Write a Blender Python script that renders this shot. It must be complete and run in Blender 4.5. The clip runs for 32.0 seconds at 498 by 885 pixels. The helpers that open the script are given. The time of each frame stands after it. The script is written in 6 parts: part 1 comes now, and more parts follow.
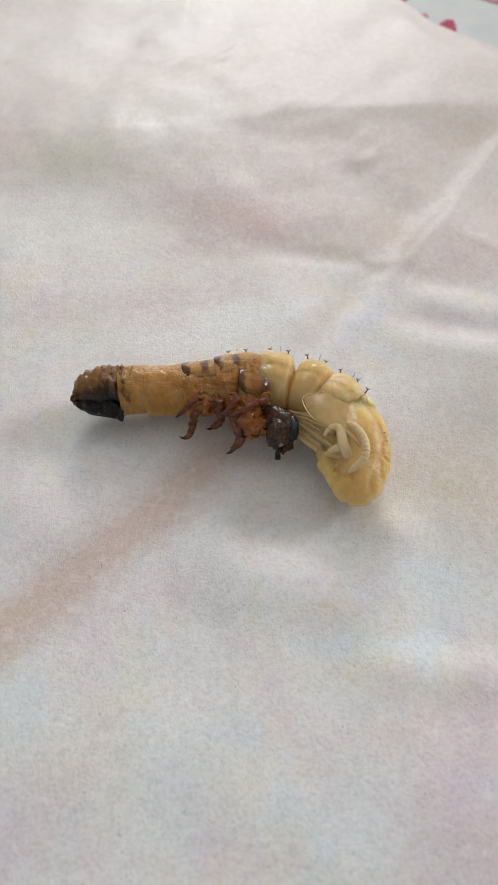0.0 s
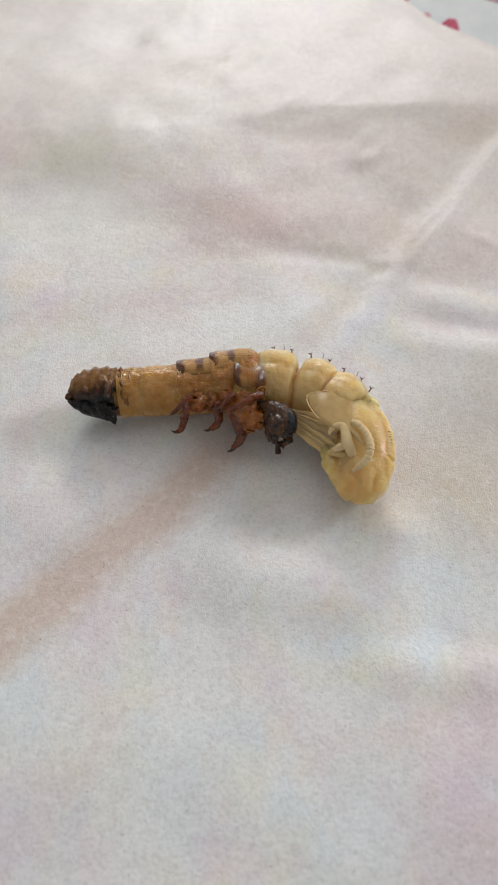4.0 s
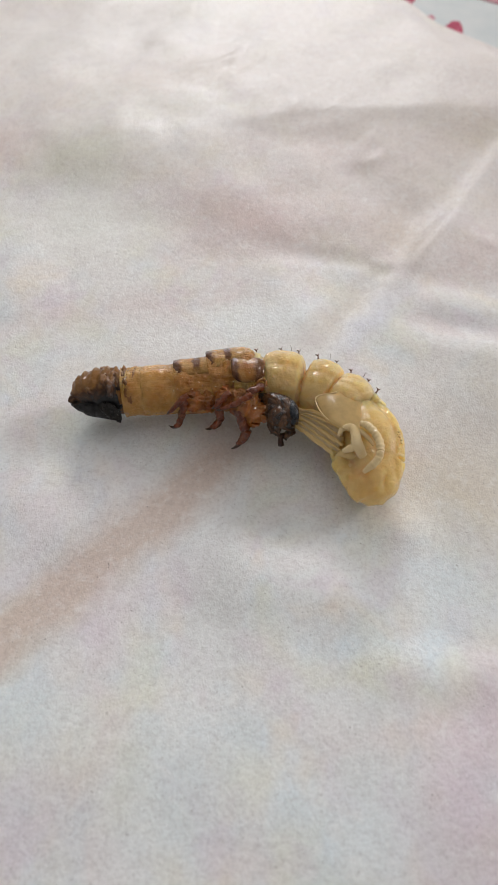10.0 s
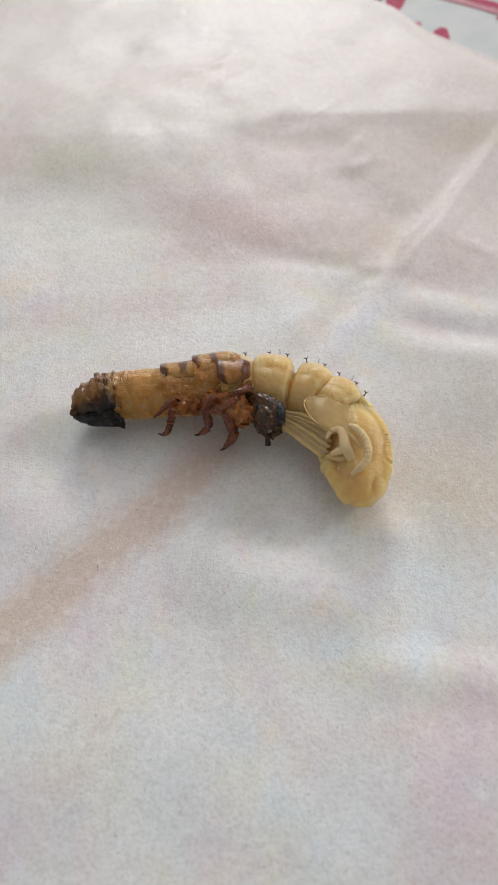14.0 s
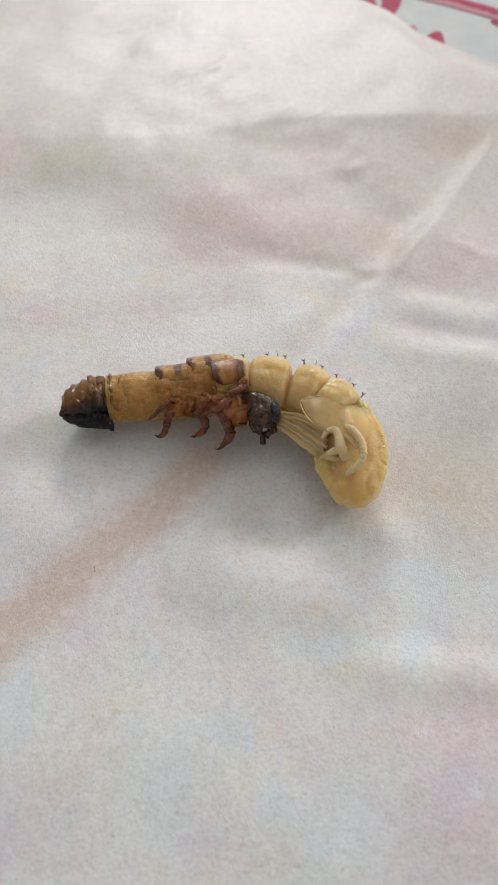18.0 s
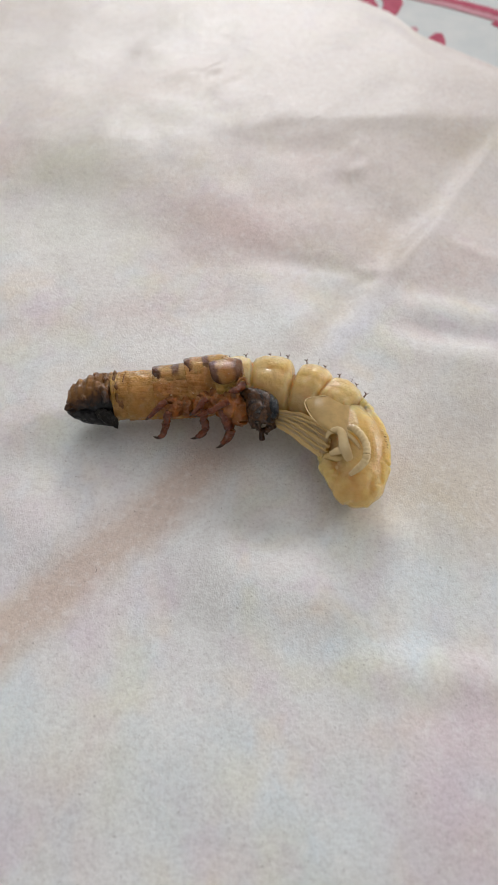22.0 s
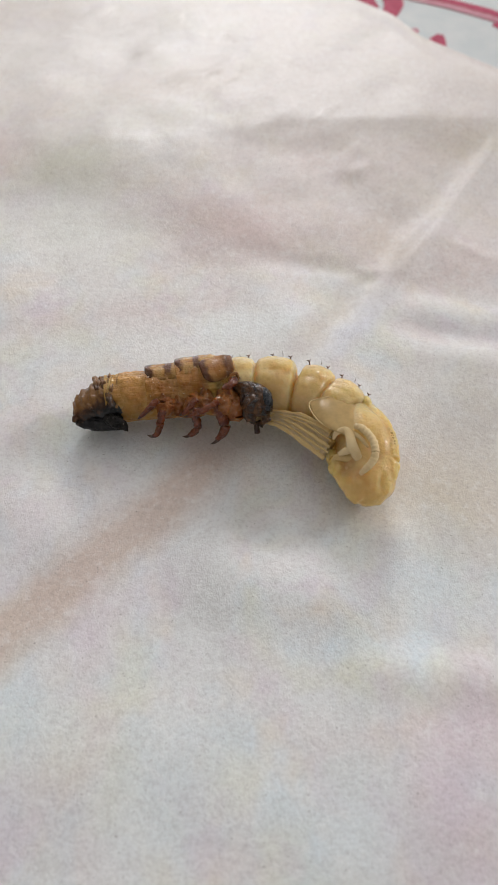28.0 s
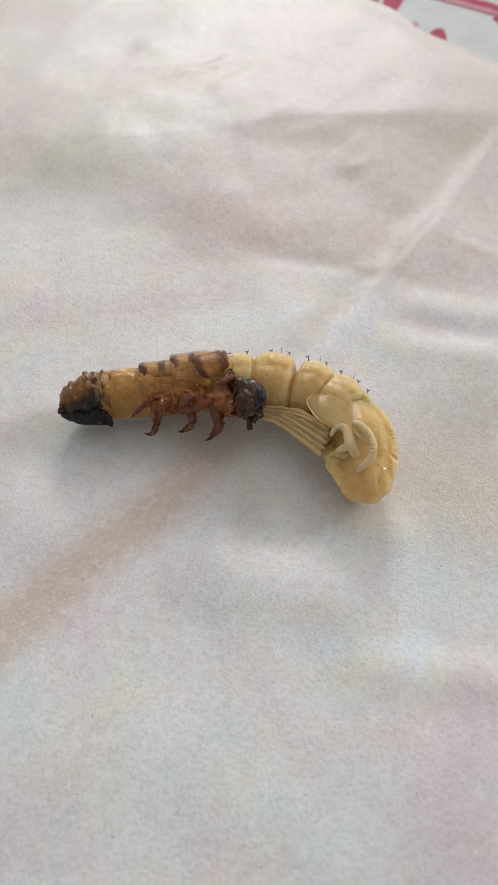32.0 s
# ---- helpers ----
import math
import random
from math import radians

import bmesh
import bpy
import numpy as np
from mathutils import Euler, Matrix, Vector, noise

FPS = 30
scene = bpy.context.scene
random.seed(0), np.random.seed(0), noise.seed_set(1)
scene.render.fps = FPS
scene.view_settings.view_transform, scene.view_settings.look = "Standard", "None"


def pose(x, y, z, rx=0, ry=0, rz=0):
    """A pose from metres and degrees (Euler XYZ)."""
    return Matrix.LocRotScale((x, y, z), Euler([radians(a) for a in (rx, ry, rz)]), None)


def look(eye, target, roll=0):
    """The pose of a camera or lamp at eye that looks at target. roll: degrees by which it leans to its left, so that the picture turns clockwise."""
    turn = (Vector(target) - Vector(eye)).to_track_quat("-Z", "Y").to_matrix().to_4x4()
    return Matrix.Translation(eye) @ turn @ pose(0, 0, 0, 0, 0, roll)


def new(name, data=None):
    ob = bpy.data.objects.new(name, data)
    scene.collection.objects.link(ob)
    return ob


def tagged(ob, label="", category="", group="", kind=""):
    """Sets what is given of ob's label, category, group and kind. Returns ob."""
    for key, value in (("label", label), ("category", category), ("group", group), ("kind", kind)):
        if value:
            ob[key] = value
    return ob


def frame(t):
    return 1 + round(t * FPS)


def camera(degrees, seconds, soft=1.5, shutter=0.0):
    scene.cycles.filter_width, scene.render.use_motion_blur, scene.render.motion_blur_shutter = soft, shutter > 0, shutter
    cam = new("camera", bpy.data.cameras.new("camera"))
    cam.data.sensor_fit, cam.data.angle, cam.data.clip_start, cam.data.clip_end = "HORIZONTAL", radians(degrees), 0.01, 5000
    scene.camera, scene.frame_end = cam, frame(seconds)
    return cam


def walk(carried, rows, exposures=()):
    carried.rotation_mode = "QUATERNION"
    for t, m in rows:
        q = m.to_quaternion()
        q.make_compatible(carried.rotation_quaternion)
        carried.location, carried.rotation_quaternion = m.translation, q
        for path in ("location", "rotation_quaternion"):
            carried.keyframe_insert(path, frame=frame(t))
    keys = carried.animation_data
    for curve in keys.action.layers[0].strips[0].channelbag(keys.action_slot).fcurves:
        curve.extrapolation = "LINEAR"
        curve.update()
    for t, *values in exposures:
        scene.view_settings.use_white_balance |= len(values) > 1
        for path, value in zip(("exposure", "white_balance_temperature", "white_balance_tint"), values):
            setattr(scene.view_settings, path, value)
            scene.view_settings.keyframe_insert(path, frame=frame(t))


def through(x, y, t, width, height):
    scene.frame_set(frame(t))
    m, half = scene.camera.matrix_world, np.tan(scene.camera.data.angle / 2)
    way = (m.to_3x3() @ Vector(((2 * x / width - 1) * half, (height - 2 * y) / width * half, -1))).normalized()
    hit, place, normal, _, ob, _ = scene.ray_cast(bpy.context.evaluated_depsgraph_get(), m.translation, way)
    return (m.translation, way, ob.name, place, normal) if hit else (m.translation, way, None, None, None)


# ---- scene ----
# A beetle pupa slips out of its larval skin on a pale satin cloth. Lengths below are in millimetres unless they go through MM.
MM = 0.001
TILT = radians(57)
RIGHT = Vector((1, 0, 0))
RISE = Vector((0, math.sin(TILT), math.cos(TILT)))      # the lean of the animal's dorsal side
FRONT = Vector((0, -math.cos(TILT), math.sin(TILT)))    # the side that faces up and forward

cam = camera(41, 32.0)
cam.data.dof.use_dof, cam.data.dof.focus_distance, cam.data.dof.aperture_fstop = True, 0.077, 45
walk(cam, [
    (0, pose(0.00055, -0.04348, 0.06703, 32.921, -0.050, -0.285)),
    (0.5, pose(0.00087, -0.04336, 0.06683, 32.796, 0.077, -0.398)),
    (1, pose(0.00072, -0.04348, 0.06683, 32.897, 0.070, -0.309)),
    (1.5, pose(0.00054, -0.04344, 0.06697, 32.840, 0.080, -0.301)),
    (2, pose(0.00041, -0.04344, 0.06693, 32.877, -0.041, -0.221)),
    (2.5, pose(0.00022, -0.04340, 0.06704, 32.825, -0.065, -0.165)),
    (3, pose(0.00015, -0.04344, 0.06702, 32.876, -0.059, -0.130)),
    (3.5, pose(0.00049, -0.04346, 0.06693, 32.880, 0.066, -0.228)),
    (5.5, pose(0.00009, -0.04363, 0.06728, 32.995, -0.037, -0.075)),
    (6, pose(-0.00004, -0.04352, 0.06722, 32.934, -0.104, -0.105)),
    (6.5, pose(0.00022, -0.04361, 0.06719, 33.030, -0.020, -0.109)),
    (7, pose(0.00046, -0.04356, 0.06716, 32.944, -0.064, -0.249)),
    (7.5, pose(0.00047, -0.04355, 0.06697, 32.954, -0.019, -0.324)),
    (8, pose(0.00001, -0.04354, 0.06725, 32.929, -0.158, -0.196)),
    (8.5, pose(0.00003, -0.04365, 0.06722, 33.017, 0.052, 0.032)),
    (9, pose(-0.00026, -0.04359, 0.06727, 32.965, -0.162, 0.028)),
    (9.5, pose(-0.00019, -0.04357, 0.06731, 33.001, -0.060, 0.124)),
    (10, pose(0.00000, -0.04357, 0.06709, 33.000, -0.000, 0.000)),
    (10.5, pose(0.00047, -0.04359, 0.06707, 32.973, 0.118, -0.275)),
    (11, pose(0.00033, -0.04365, 0.06709, 33.051, 0.088, -0.112)),
    (11.5, pose(0.00013, -0.04363, 0.06717, 33.064, -0.122, -0.135)),
    (12, pose(0.00000, -0.04401, 0.06765, 33.282, -0.369, -0.249)),
    (12.5, pose(0.00006, -0.04410, 0.06789, 33.399, -0.372, -0.298)),
    (13, pose(0.00009, -0.04385, 0.06745, 33.305, -0.400, -0.285)),
    (13.5, pose(0.00002, -0.04389, 0.06763, 33.254, -0.465, -0.381)),
    (14, pose(0.00055, -0.04392, 0.06746, 33.297, -0.385, -0.509)),
    (14.5, pose(0.00032, -0.04393, 0.06769, 33.295, -0.483, -0.529)),
    (16.5, pose(0.00009, -0.04415, 0.06791, 33.517, -0.552, -0.508)),
    (17, pose(0.00035, -0.04416, 0.06790, 33.511, -0.434, -0.459)),
    (17.5, pose(0.00035, -0.04414, 0.06791, 33.460, -0.646, -0.638)),
    (18, pose(0.00049, -0.04415, 0.06773, 33.446, -0.648, -0.744)),
    (18.5, pose(0.00036, -0.04418, 0.06778, 33.517, -0.665, -0.722)),
    (19, pose(-0.00000, -0.04426, 0.06799, 33.562, -0.820, -0.651)),
    (19.5, pose(0.00021, -0.04429, 0.06803, 33.559, -0.598, -0.602)),
    (20, pose(0.00039, -0.04422, 0.06793, 33.569, -0.466, -0.505)),
    (20.5, pose(0.00008, -0.04425, 0.06801, 33.584, -0.645, -0.545)),
    (21, pose(0.00042, -0.04419, 0.06776, 33.524, -0.615, -0.663)),
    (21.5, pose(0.00068, -0.04415, 0.06783, 33.465, -0.572, -0.821)),
    (22, pose(0.00040, -0.04424, 0.06776, 33.553, -0.624, -0.668)),
    (22.5, pose(0.00017, -0.04413, 0.06789, 33.460, -0.643, -0.615)),
    (23, pose(0.00002, -0.04424, 0.06794, 33.564, -0.687, -0.540)),
    (23.5, pose(-0.00001, -0.04418, 0.06799, 33.510, -0.664, -0.514)),
    (24, pose(0.00008, -0.04432, 0.06782, 33.663, -0.622, -0.488)),
    (24.5, pose(0.00044, -0.04419, 0.06784, 33.498, -0.592, -0.671)),
    (25, pose(0.00049, -0.04424, 0.06774, 33.531, -0.559, -0.674)),
    (25.5, pose(0.00024, -0.04424, 0.06799, 33.511, -0.637, -0.634)),
    (27.5, pose(-0.00016, -0.04432, 0.06799, 33.632, -0.716, -0.465)),
    (28, pose(0.00016, -0.04431, 0.06778, 33.620, -0.685, -0.647)),
    (28.5, pose(0.00027, -0.04427, 0.06786, 33.568, -0.693, -0.769)),
    (29, pose(0.00019, -0.04426, 0.06793, 33.559, -0.735, -0.668)),
    (29.5, pose(0.00029, -0.04436, 0.06781, 33.687, -0.658, -0.612)),
    (30, pose(0.00007, -0.04431, 0.06799, 33.637, -0.847, -0.631)),
    (30.5, pose(0.00028, -0.04473, 0.06849, 33.904, -1.053, -0.893)),
    (31, pose(-0.00017, -0.04461, 0.06832, 33.980, -1.275, -0.903)),
    (31.5, pose(0.00072, -0.04399, 0.06739, 33.568, -0.808, -0.712)),
    (32, pose(0.00066, -0.04403, 0.06726, 33.421, -0.488, -0.646)),
], [(0, 0.0, 6500, 10), (32, 0.0, 6500, 10)])

# ---- light ----
world = bpy.data.worlds.new("sky")
scene.world = world
world.use_nodes = True
wn = world.node_tree.nodes
sky = wn.new("ShaderNodeTexSky")
sky.sky_type, sky.sun_disc = "NISHITA", False
sky.sun_elevation, sky.sun_rotation = radians(50), radians(160)
sky.air_density, sky.dust_density, sky.ozone_density = 1.0, 2.0, 1.0
world.node_tree.links.new(sky.outputs["Color"], wn["Background"].inputs["Color"])
wn["Background"].inputs["Strength"].default_value = 0.1
# daylight in the opening of the large window beyond the table
WINDOW = dict(x0=-0.25, x1=0.40, z0=0.65, z1=1.35, y=2.00)
SIDE_WINDOW = dict(y0=0.40, y1=0.80, z0=0.55, z1=1.05, x=1.50)
for name, wide, high, watts, at, toward in (
        ("window_daylight", WINDOW["x1"] - WINDOW["x0"], WINDOW["z1"] - WINDOW["z0"], 19.0, ((WINDOW["x0"] + WINDOW["x1"]) / 2, WINDOW["y"] + 0.02, (WINDOW["z0"] + WINDOW["z1"]) / 2), (0, -1, 0)),
        ("side_window_daylight", SIDE_WINDOW["y1"] - SIDE_WINDOW["y0"], SIDE_WINDOW["z1"] - SIDE_WINDOW["z0"], 14.0, (SIDE_WINDOW["x"] + 0.02, (SIDE_WINDOW["y0"] + SIDE_WINDOW["y1"]) / 2, (SIDE_WINDOW["z0"] + SIDE_WINDOW["z1"]) / 2), (-1, 0, 0))):
    daylight = bpy.data.lights.new(name, "AREA")
    daylight.shape, daylight.size, daylight.size_y = "RECTANGLE", wide, high
    daylight.energy, daylight.color = watts, (0.992, 0.985, 0.992)
    new(name, daylight).matrix_basis = look(Vector(at), Vector(at) + Vector(toward))


# ---- materials ----
class Nodes:
    """A material under construction."""

    def __init__(self, name, **values):
        self.mat = bpy.data.materials.new(name)
        self.mat.use_nodes = True
        self.tree = self.mat.node_tree
        self.bsdf = self.tree.nodes["Principled BSDF"]
        for key, value in values.items():
            self.bsdf.inputs[key.replace("_", " ")].default_value = value
        self.coords = self.tree.nodes.new("ShaderNodeTexCoord").outputs["Object"]

    def add(self, kind, **inputs):
        node = self.tree.nodes.new(kind)
        for key, value in inputs.items():
            self.put(value, node.inputs[key.replace("_", " ")])
        return node

    def put(self, value, socket):
        if isinstance(value, bpy.types.NodeSocket):
            self.tree.links.new(value, socket)
        else:
            socket.default_value = value

    def noise(self, size, detail=3.0, rough=0.55, stretch=(1, 1, 1), distortion=0.0):
        m = self.add("ShaderNodeMapping", Vector=self.coords)
        m.inputs["Scale"].default_value = stretch
        return self.add("ShaderNodeTexNoise", Vector=m.outputs[0], Scale=1 / (size * MM), Detail=detail, Roughness=rough, Distortion=distortion).outputs["Fac"]

    def ramp(self, fac, *stops):
        node = self.add("ShaderNodeValToRGB", Fac=fac)
        el = node.color_ramp.elements
        while len(el) < len(stops):
            el.new(0.5)
        for e, (at, c) in zip(el, stops):
            e.position, e.color = at, (c, c, c, 1) if isinstance(c, (int, float)) else (*c, 1)
        return node.outputs["Color"]

    def mix(self, fac, a, b, how="MIX"):
        node = self.tree.nodes.new("ShaderNodeMix")
        node.data_type, node.blend_type = "RGBA", how
        for value, i in ((fac, 0), (a, 6), (b, 7)):
            if isinstance(value, tuple):
                value = (*value, 1)
            self.put(value, node.inputs[i])
        return node.outputs[2]

    def math(self, how, a, b=0.0):
        node = self.tree.nodes.new("ShaderNodeMath")
        node.operation = how
        self.put(a, node.inputs[0]), self.put(b, node.inputs[1])
        return node.outputs[0]

    def spot(self, x, y, rx, ry, turn=0):
        """1 in the middle of a soft-edged blot of print and of painted light and shade, 0 outside. Place and radii in
        mm.
        """
        m = self.add("ShaderNodeMapping", Vector=self.warped)
        m.vector_type = "TEXTURE"
        m.inputs["Location"].default_value = (x * MM, y * MM, 0)
        m.inputs["Rotation"].default_value = (0, 0, radians(turn))
        m.inputs["Scale"].default_value = (rx * MM, ry * MM, 1)
        g = self.add("ShaderNodeTexGradient", Vector=m.outputs[0])
        g.gradient_type = "SPHERICAL"
        return self.ramp(g.outputs["Fac"], (0.0, 0.0), (0.85, 1.0))

    def stripe(self, x, y, half, wide, turn):
        """1 along a soft-edged stripe of dye and painted shade through (x, y), half its length each way, fading at its
        far ends. In mm.
        """
        m = self.add("ShaderNodeMapping", Vector=self.warped)
        m.vector_type = "TEXTURE"
        m.inputs["Location"].default_value = (x * MM, y * MM, 0)
        m.inputs["Rotation"].default_value = (0, 0, radians(turn))
        m.inputs["Scale"].default_value = (half * MM, wide * MM, 1)
        at = self.add("ShaderNodeSeparateXYZ", Vector=m.outputs[0])
        across = self.ramp(self.math("ABSOLUTE", at.outputs["Y"]), (0.30, 0.85), (1.05, 0.0))
        return self.math("MULTIPLY", across, self.ramp(self.math("ABSOLUTE", at.outputs["X"]), (0.75, 1.0), (1.0, 0.0)))

    def colour(self, c):
        self.put(c, self.bsdf.inputs["Base Color"])

    def let_through(self, c, share):
        """Light also passes through the thin wall."""
        thin = self.add("ShaderNodeBsdfTranslucent")
        self.put(c, thin.inputs["Color"])
        both = self.tree.nodes.new("ShaderNodeMixShader")
        both.inputs[0].default_value = share
        self.tree.links.new(self.bsdf.outputs[0], both.inputs[1])
        self.tree.links.new(thin.outputs[0], both.inputs[2])
        self.tree.links.new(both.outputs[0], self.tree.nodes["Material Output"].inputs["Surface"])

    def bump(self, height, depth, strength=1.0):
        b = self.add("ShaderNodeBump", Height=height, Distance=depth * MM, Strength=strength)
        self.tree.links.new(b.outputs[0], self.bsdf.inputs["Normal"])


def satin():
    """Pale satin dyed with soft pastel clouds, some light and shade painted in with them; fine threads glint in it."""
    m = Nodes("pale_satin", Roughness=0.45, Specular_IOR_Level=0.42, Sheen_Weight=0.05, Sheen_Roughness=0.4)
    bend = m.add("ShaderNodeTexNoise", Vector=m.coords, Scale=1 / (9 * MM), Detail=3.0)
    shift = m.add("ShaderNodeVectorMath", Vector=bend.outputs["Color"])
    shift.inputs[1].default_value = (0.5, 0.5, 0.5)
    shift.operation = "SUBTRACT"
    scaled = m.add("ShaderNodeVectorMath", Vector=shift.outputs[0])
    scaled.operation = "SCALE"
    scaled.inputs["Scale"].default_value = 0.006
    moved = m.add("ShaderNodeVectorMath", Vector=m.coords)
    m.tree.links.new(scaled.outputs[0], moved.inputs[1])
    moved.operation = "ADD"
    m.warped = moved.outputs[0]
    white, cool, peach = (0.815, 0.81, 0.79), (0.785, 0.815, 0.84), (0.87, 0.81, 0.775)
    along = m.add("ShaderNodeSeparateXYZ", Vector=m.warped).outputs["Y"]
    c = m.mix(m.ramp(m.math("MULTIPLY", m.math("ADD", along, 0.045), 1 / 0.14), (0.25, 0.0), (0.85, 1.0)), m.mix(0.6, white, cool), peach)
    # clouds of dye, each hue with its own drift; the cool ones lie nearer the camera
    cool_share = m.ramp(m.math("MULTIPLY", m.math("ADD", along, 0.045), 1 / 0.14), (0.3, 1.0), (0.75, 0.15))
    # warm clouds thin out at the far end to lift its brightness
    warm_share = m.ramp(m.math("MULTIPLY", m.math("ADD", along, 0.045), 1 / 0.14), (0.55, 1.0), (0.85, 0.4))
    for size, low, high, tint, amount in ((11, 0.50, 0.70, (0.79, 0.68, 0.68), 0.5), (8.3, 0.48, 0.68, (0.73, 0.81, 0.86), 0.9), (9.1, 0.50, 0.70, (0.80, 0.80, 0.68), 0.75),
                                          (6.1, 0.54, 0.70, (0.76, 0.69, 0.76), 0.6), (7.0, 0.55, 0.72, (0.83, 0.75, 0.65), 0.6)):
        cloud = m.math("MULTIPLY", m.ramp(m.noise(size, 2.5, 0.5, stretch=(1, 0.85, 1), distortion=0.3), (low, 0.0), (high, 1.0)), amount)
        c = m.mix(m.math("MULTIPLY", cloud, cool_share) if tint[2] > tint[0] else m.math("MULTIPLY", cloud, warm_share), c, tint)
    rose, sage, beige, blue, mauve = (0.68, 0.51, 0.49), (0.69, 0.69, 0.58), (0.72, 0.61, 0.50), (0.72, 0.79, 0.83), (0.70, 0.57, 0.64)
    # spots (25, -6) and (17, -10) paint the warm glow beside the pupa
    for x, y, rx, ry, turn, tint, amount in (
            # the narrow white spot at (32.5, 41) is painted shine along the raised crease
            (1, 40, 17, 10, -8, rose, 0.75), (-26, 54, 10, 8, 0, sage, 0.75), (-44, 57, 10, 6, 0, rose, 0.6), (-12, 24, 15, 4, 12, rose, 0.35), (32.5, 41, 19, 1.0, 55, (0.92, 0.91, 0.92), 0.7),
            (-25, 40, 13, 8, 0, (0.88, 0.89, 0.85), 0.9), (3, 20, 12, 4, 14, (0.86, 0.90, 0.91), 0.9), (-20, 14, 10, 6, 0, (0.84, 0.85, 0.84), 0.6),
            # first three spots: shaded valleys and the bright flank of the creases, in colour
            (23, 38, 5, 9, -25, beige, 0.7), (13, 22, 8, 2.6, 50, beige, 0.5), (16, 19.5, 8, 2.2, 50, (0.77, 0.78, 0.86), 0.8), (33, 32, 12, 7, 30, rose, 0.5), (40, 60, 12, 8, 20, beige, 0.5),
            # wide spots (31, 1), (27, 45), (40, 80), (14, 74) tone light down; (-32, 92) adds it
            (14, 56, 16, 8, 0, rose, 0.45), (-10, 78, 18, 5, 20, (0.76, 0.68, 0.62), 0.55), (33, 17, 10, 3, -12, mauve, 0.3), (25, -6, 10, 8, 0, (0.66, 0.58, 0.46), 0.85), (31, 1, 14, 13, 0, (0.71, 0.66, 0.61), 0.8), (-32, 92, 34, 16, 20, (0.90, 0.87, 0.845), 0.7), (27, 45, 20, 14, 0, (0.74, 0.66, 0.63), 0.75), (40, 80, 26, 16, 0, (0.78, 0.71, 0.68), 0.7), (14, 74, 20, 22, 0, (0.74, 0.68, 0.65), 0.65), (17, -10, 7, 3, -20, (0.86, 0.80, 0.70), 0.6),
            (21, -17, 8, 6, 20, blue, 0.75), (19, -38.5, 5, 9, -15, mauve, 0.75), (23, -31, 4, 5, 0, mauve, 0.6), (9, -41, 6, 6, 0, blue, 0.7), (-22, -30, 5, 7, -10, blue, 0.8), (-21, -40, 7, 6, 0, mauve, 0.35),
            (-12, -20, 9, 4, 45, (0.78, 0.70, 0.77), 0.6), (-21, -9, 9, 6, 40, (0.77, 0.71, 0.76), 0.6), (-4, -9, 9, 5, 30, (0.80, 0.82, 0.84), 0.6), (-14, 1, 9, 4, 0, blue, 0.6), (-7, -37, 7, 6, 30, blue, 0.6), (-14, -33, 7, 5, 0, sage, 0.35)):
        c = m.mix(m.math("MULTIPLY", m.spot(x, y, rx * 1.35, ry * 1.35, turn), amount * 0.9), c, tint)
    # rose dye and the fold's shade in one brown stripe along the long dent
    c = m.mix(m.stripe(-17.5, -16.8, 28, 4.8, 46.5), c, (0.655, 0.535, 0.47))
    grain = m.noise(0.42, 2, 0.6)
    thread = m.noise(0.24, 2, 0.6, stretch=(1.5, 0.8, 1))
    c = m.mix(m.ramp(grain, (0.32, 0.34), (0.54, 0.0)), c, (0.66, 0.63, 0.63), "MULTIPLY")
    c = m.mix(m.ramp(m.noise(0.3, 1), (0.22, 0.6), (0.29, 0.0)), c, (0.40, 0.37, 0.36), "MULTIPLY")
    c = m.mix(m.ramp(m.noise(1.4, 3), (0.36, 0.3), (0.6, 0.0)), c, (0.84, 0.82, 0.81), "MULTIPLY")
    c = m.mix(m.ramp(m.noise(1.1, 3), (0.52, 0.0), (0.72, 0.3)), c, (0.90, 0.91, 0.91))
    c = m.mix(m.ramp(m.noise(0.33, 2), (0.60, 0.0), (0.70, 0.25)), c, (0.93, 0.93, 0.93))
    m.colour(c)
    m.put(m.ramp(m.noise(0.5, 2), (0.35, 0.34), (0.65, 0.58)), m.bsdf.inputs["Roughness"])
    m.bump(m.math("ADD", m.math("ADD", grain, thread), m.math("MULTIPLY", m.noise(3.0, 3), 0.9)), 0.085, 0.5)
    return m.mat


def plain_weave():
    m = Nodes("white_table_linen", Roughness=0.7)
    m.colour(m.mix(m.ramp(m.noise(6, 3), (0.35, 0.0), (0.7, 1.0)), (0.62, 0.66, 0.67), (0.70, 0.72, 0.72)))
    m.bump(m.noise(0.6, 2), 0.08, 0.5)
    return m.mat


def dye(name, c, c2):
    m = Nodes(name, Roughness=0.75)
    m.colour(m.mix(m.ramp(m.noise(2.0, 3), (0.35, 0.0), (0.65, 1.0)), c, c2))
    return m.mat


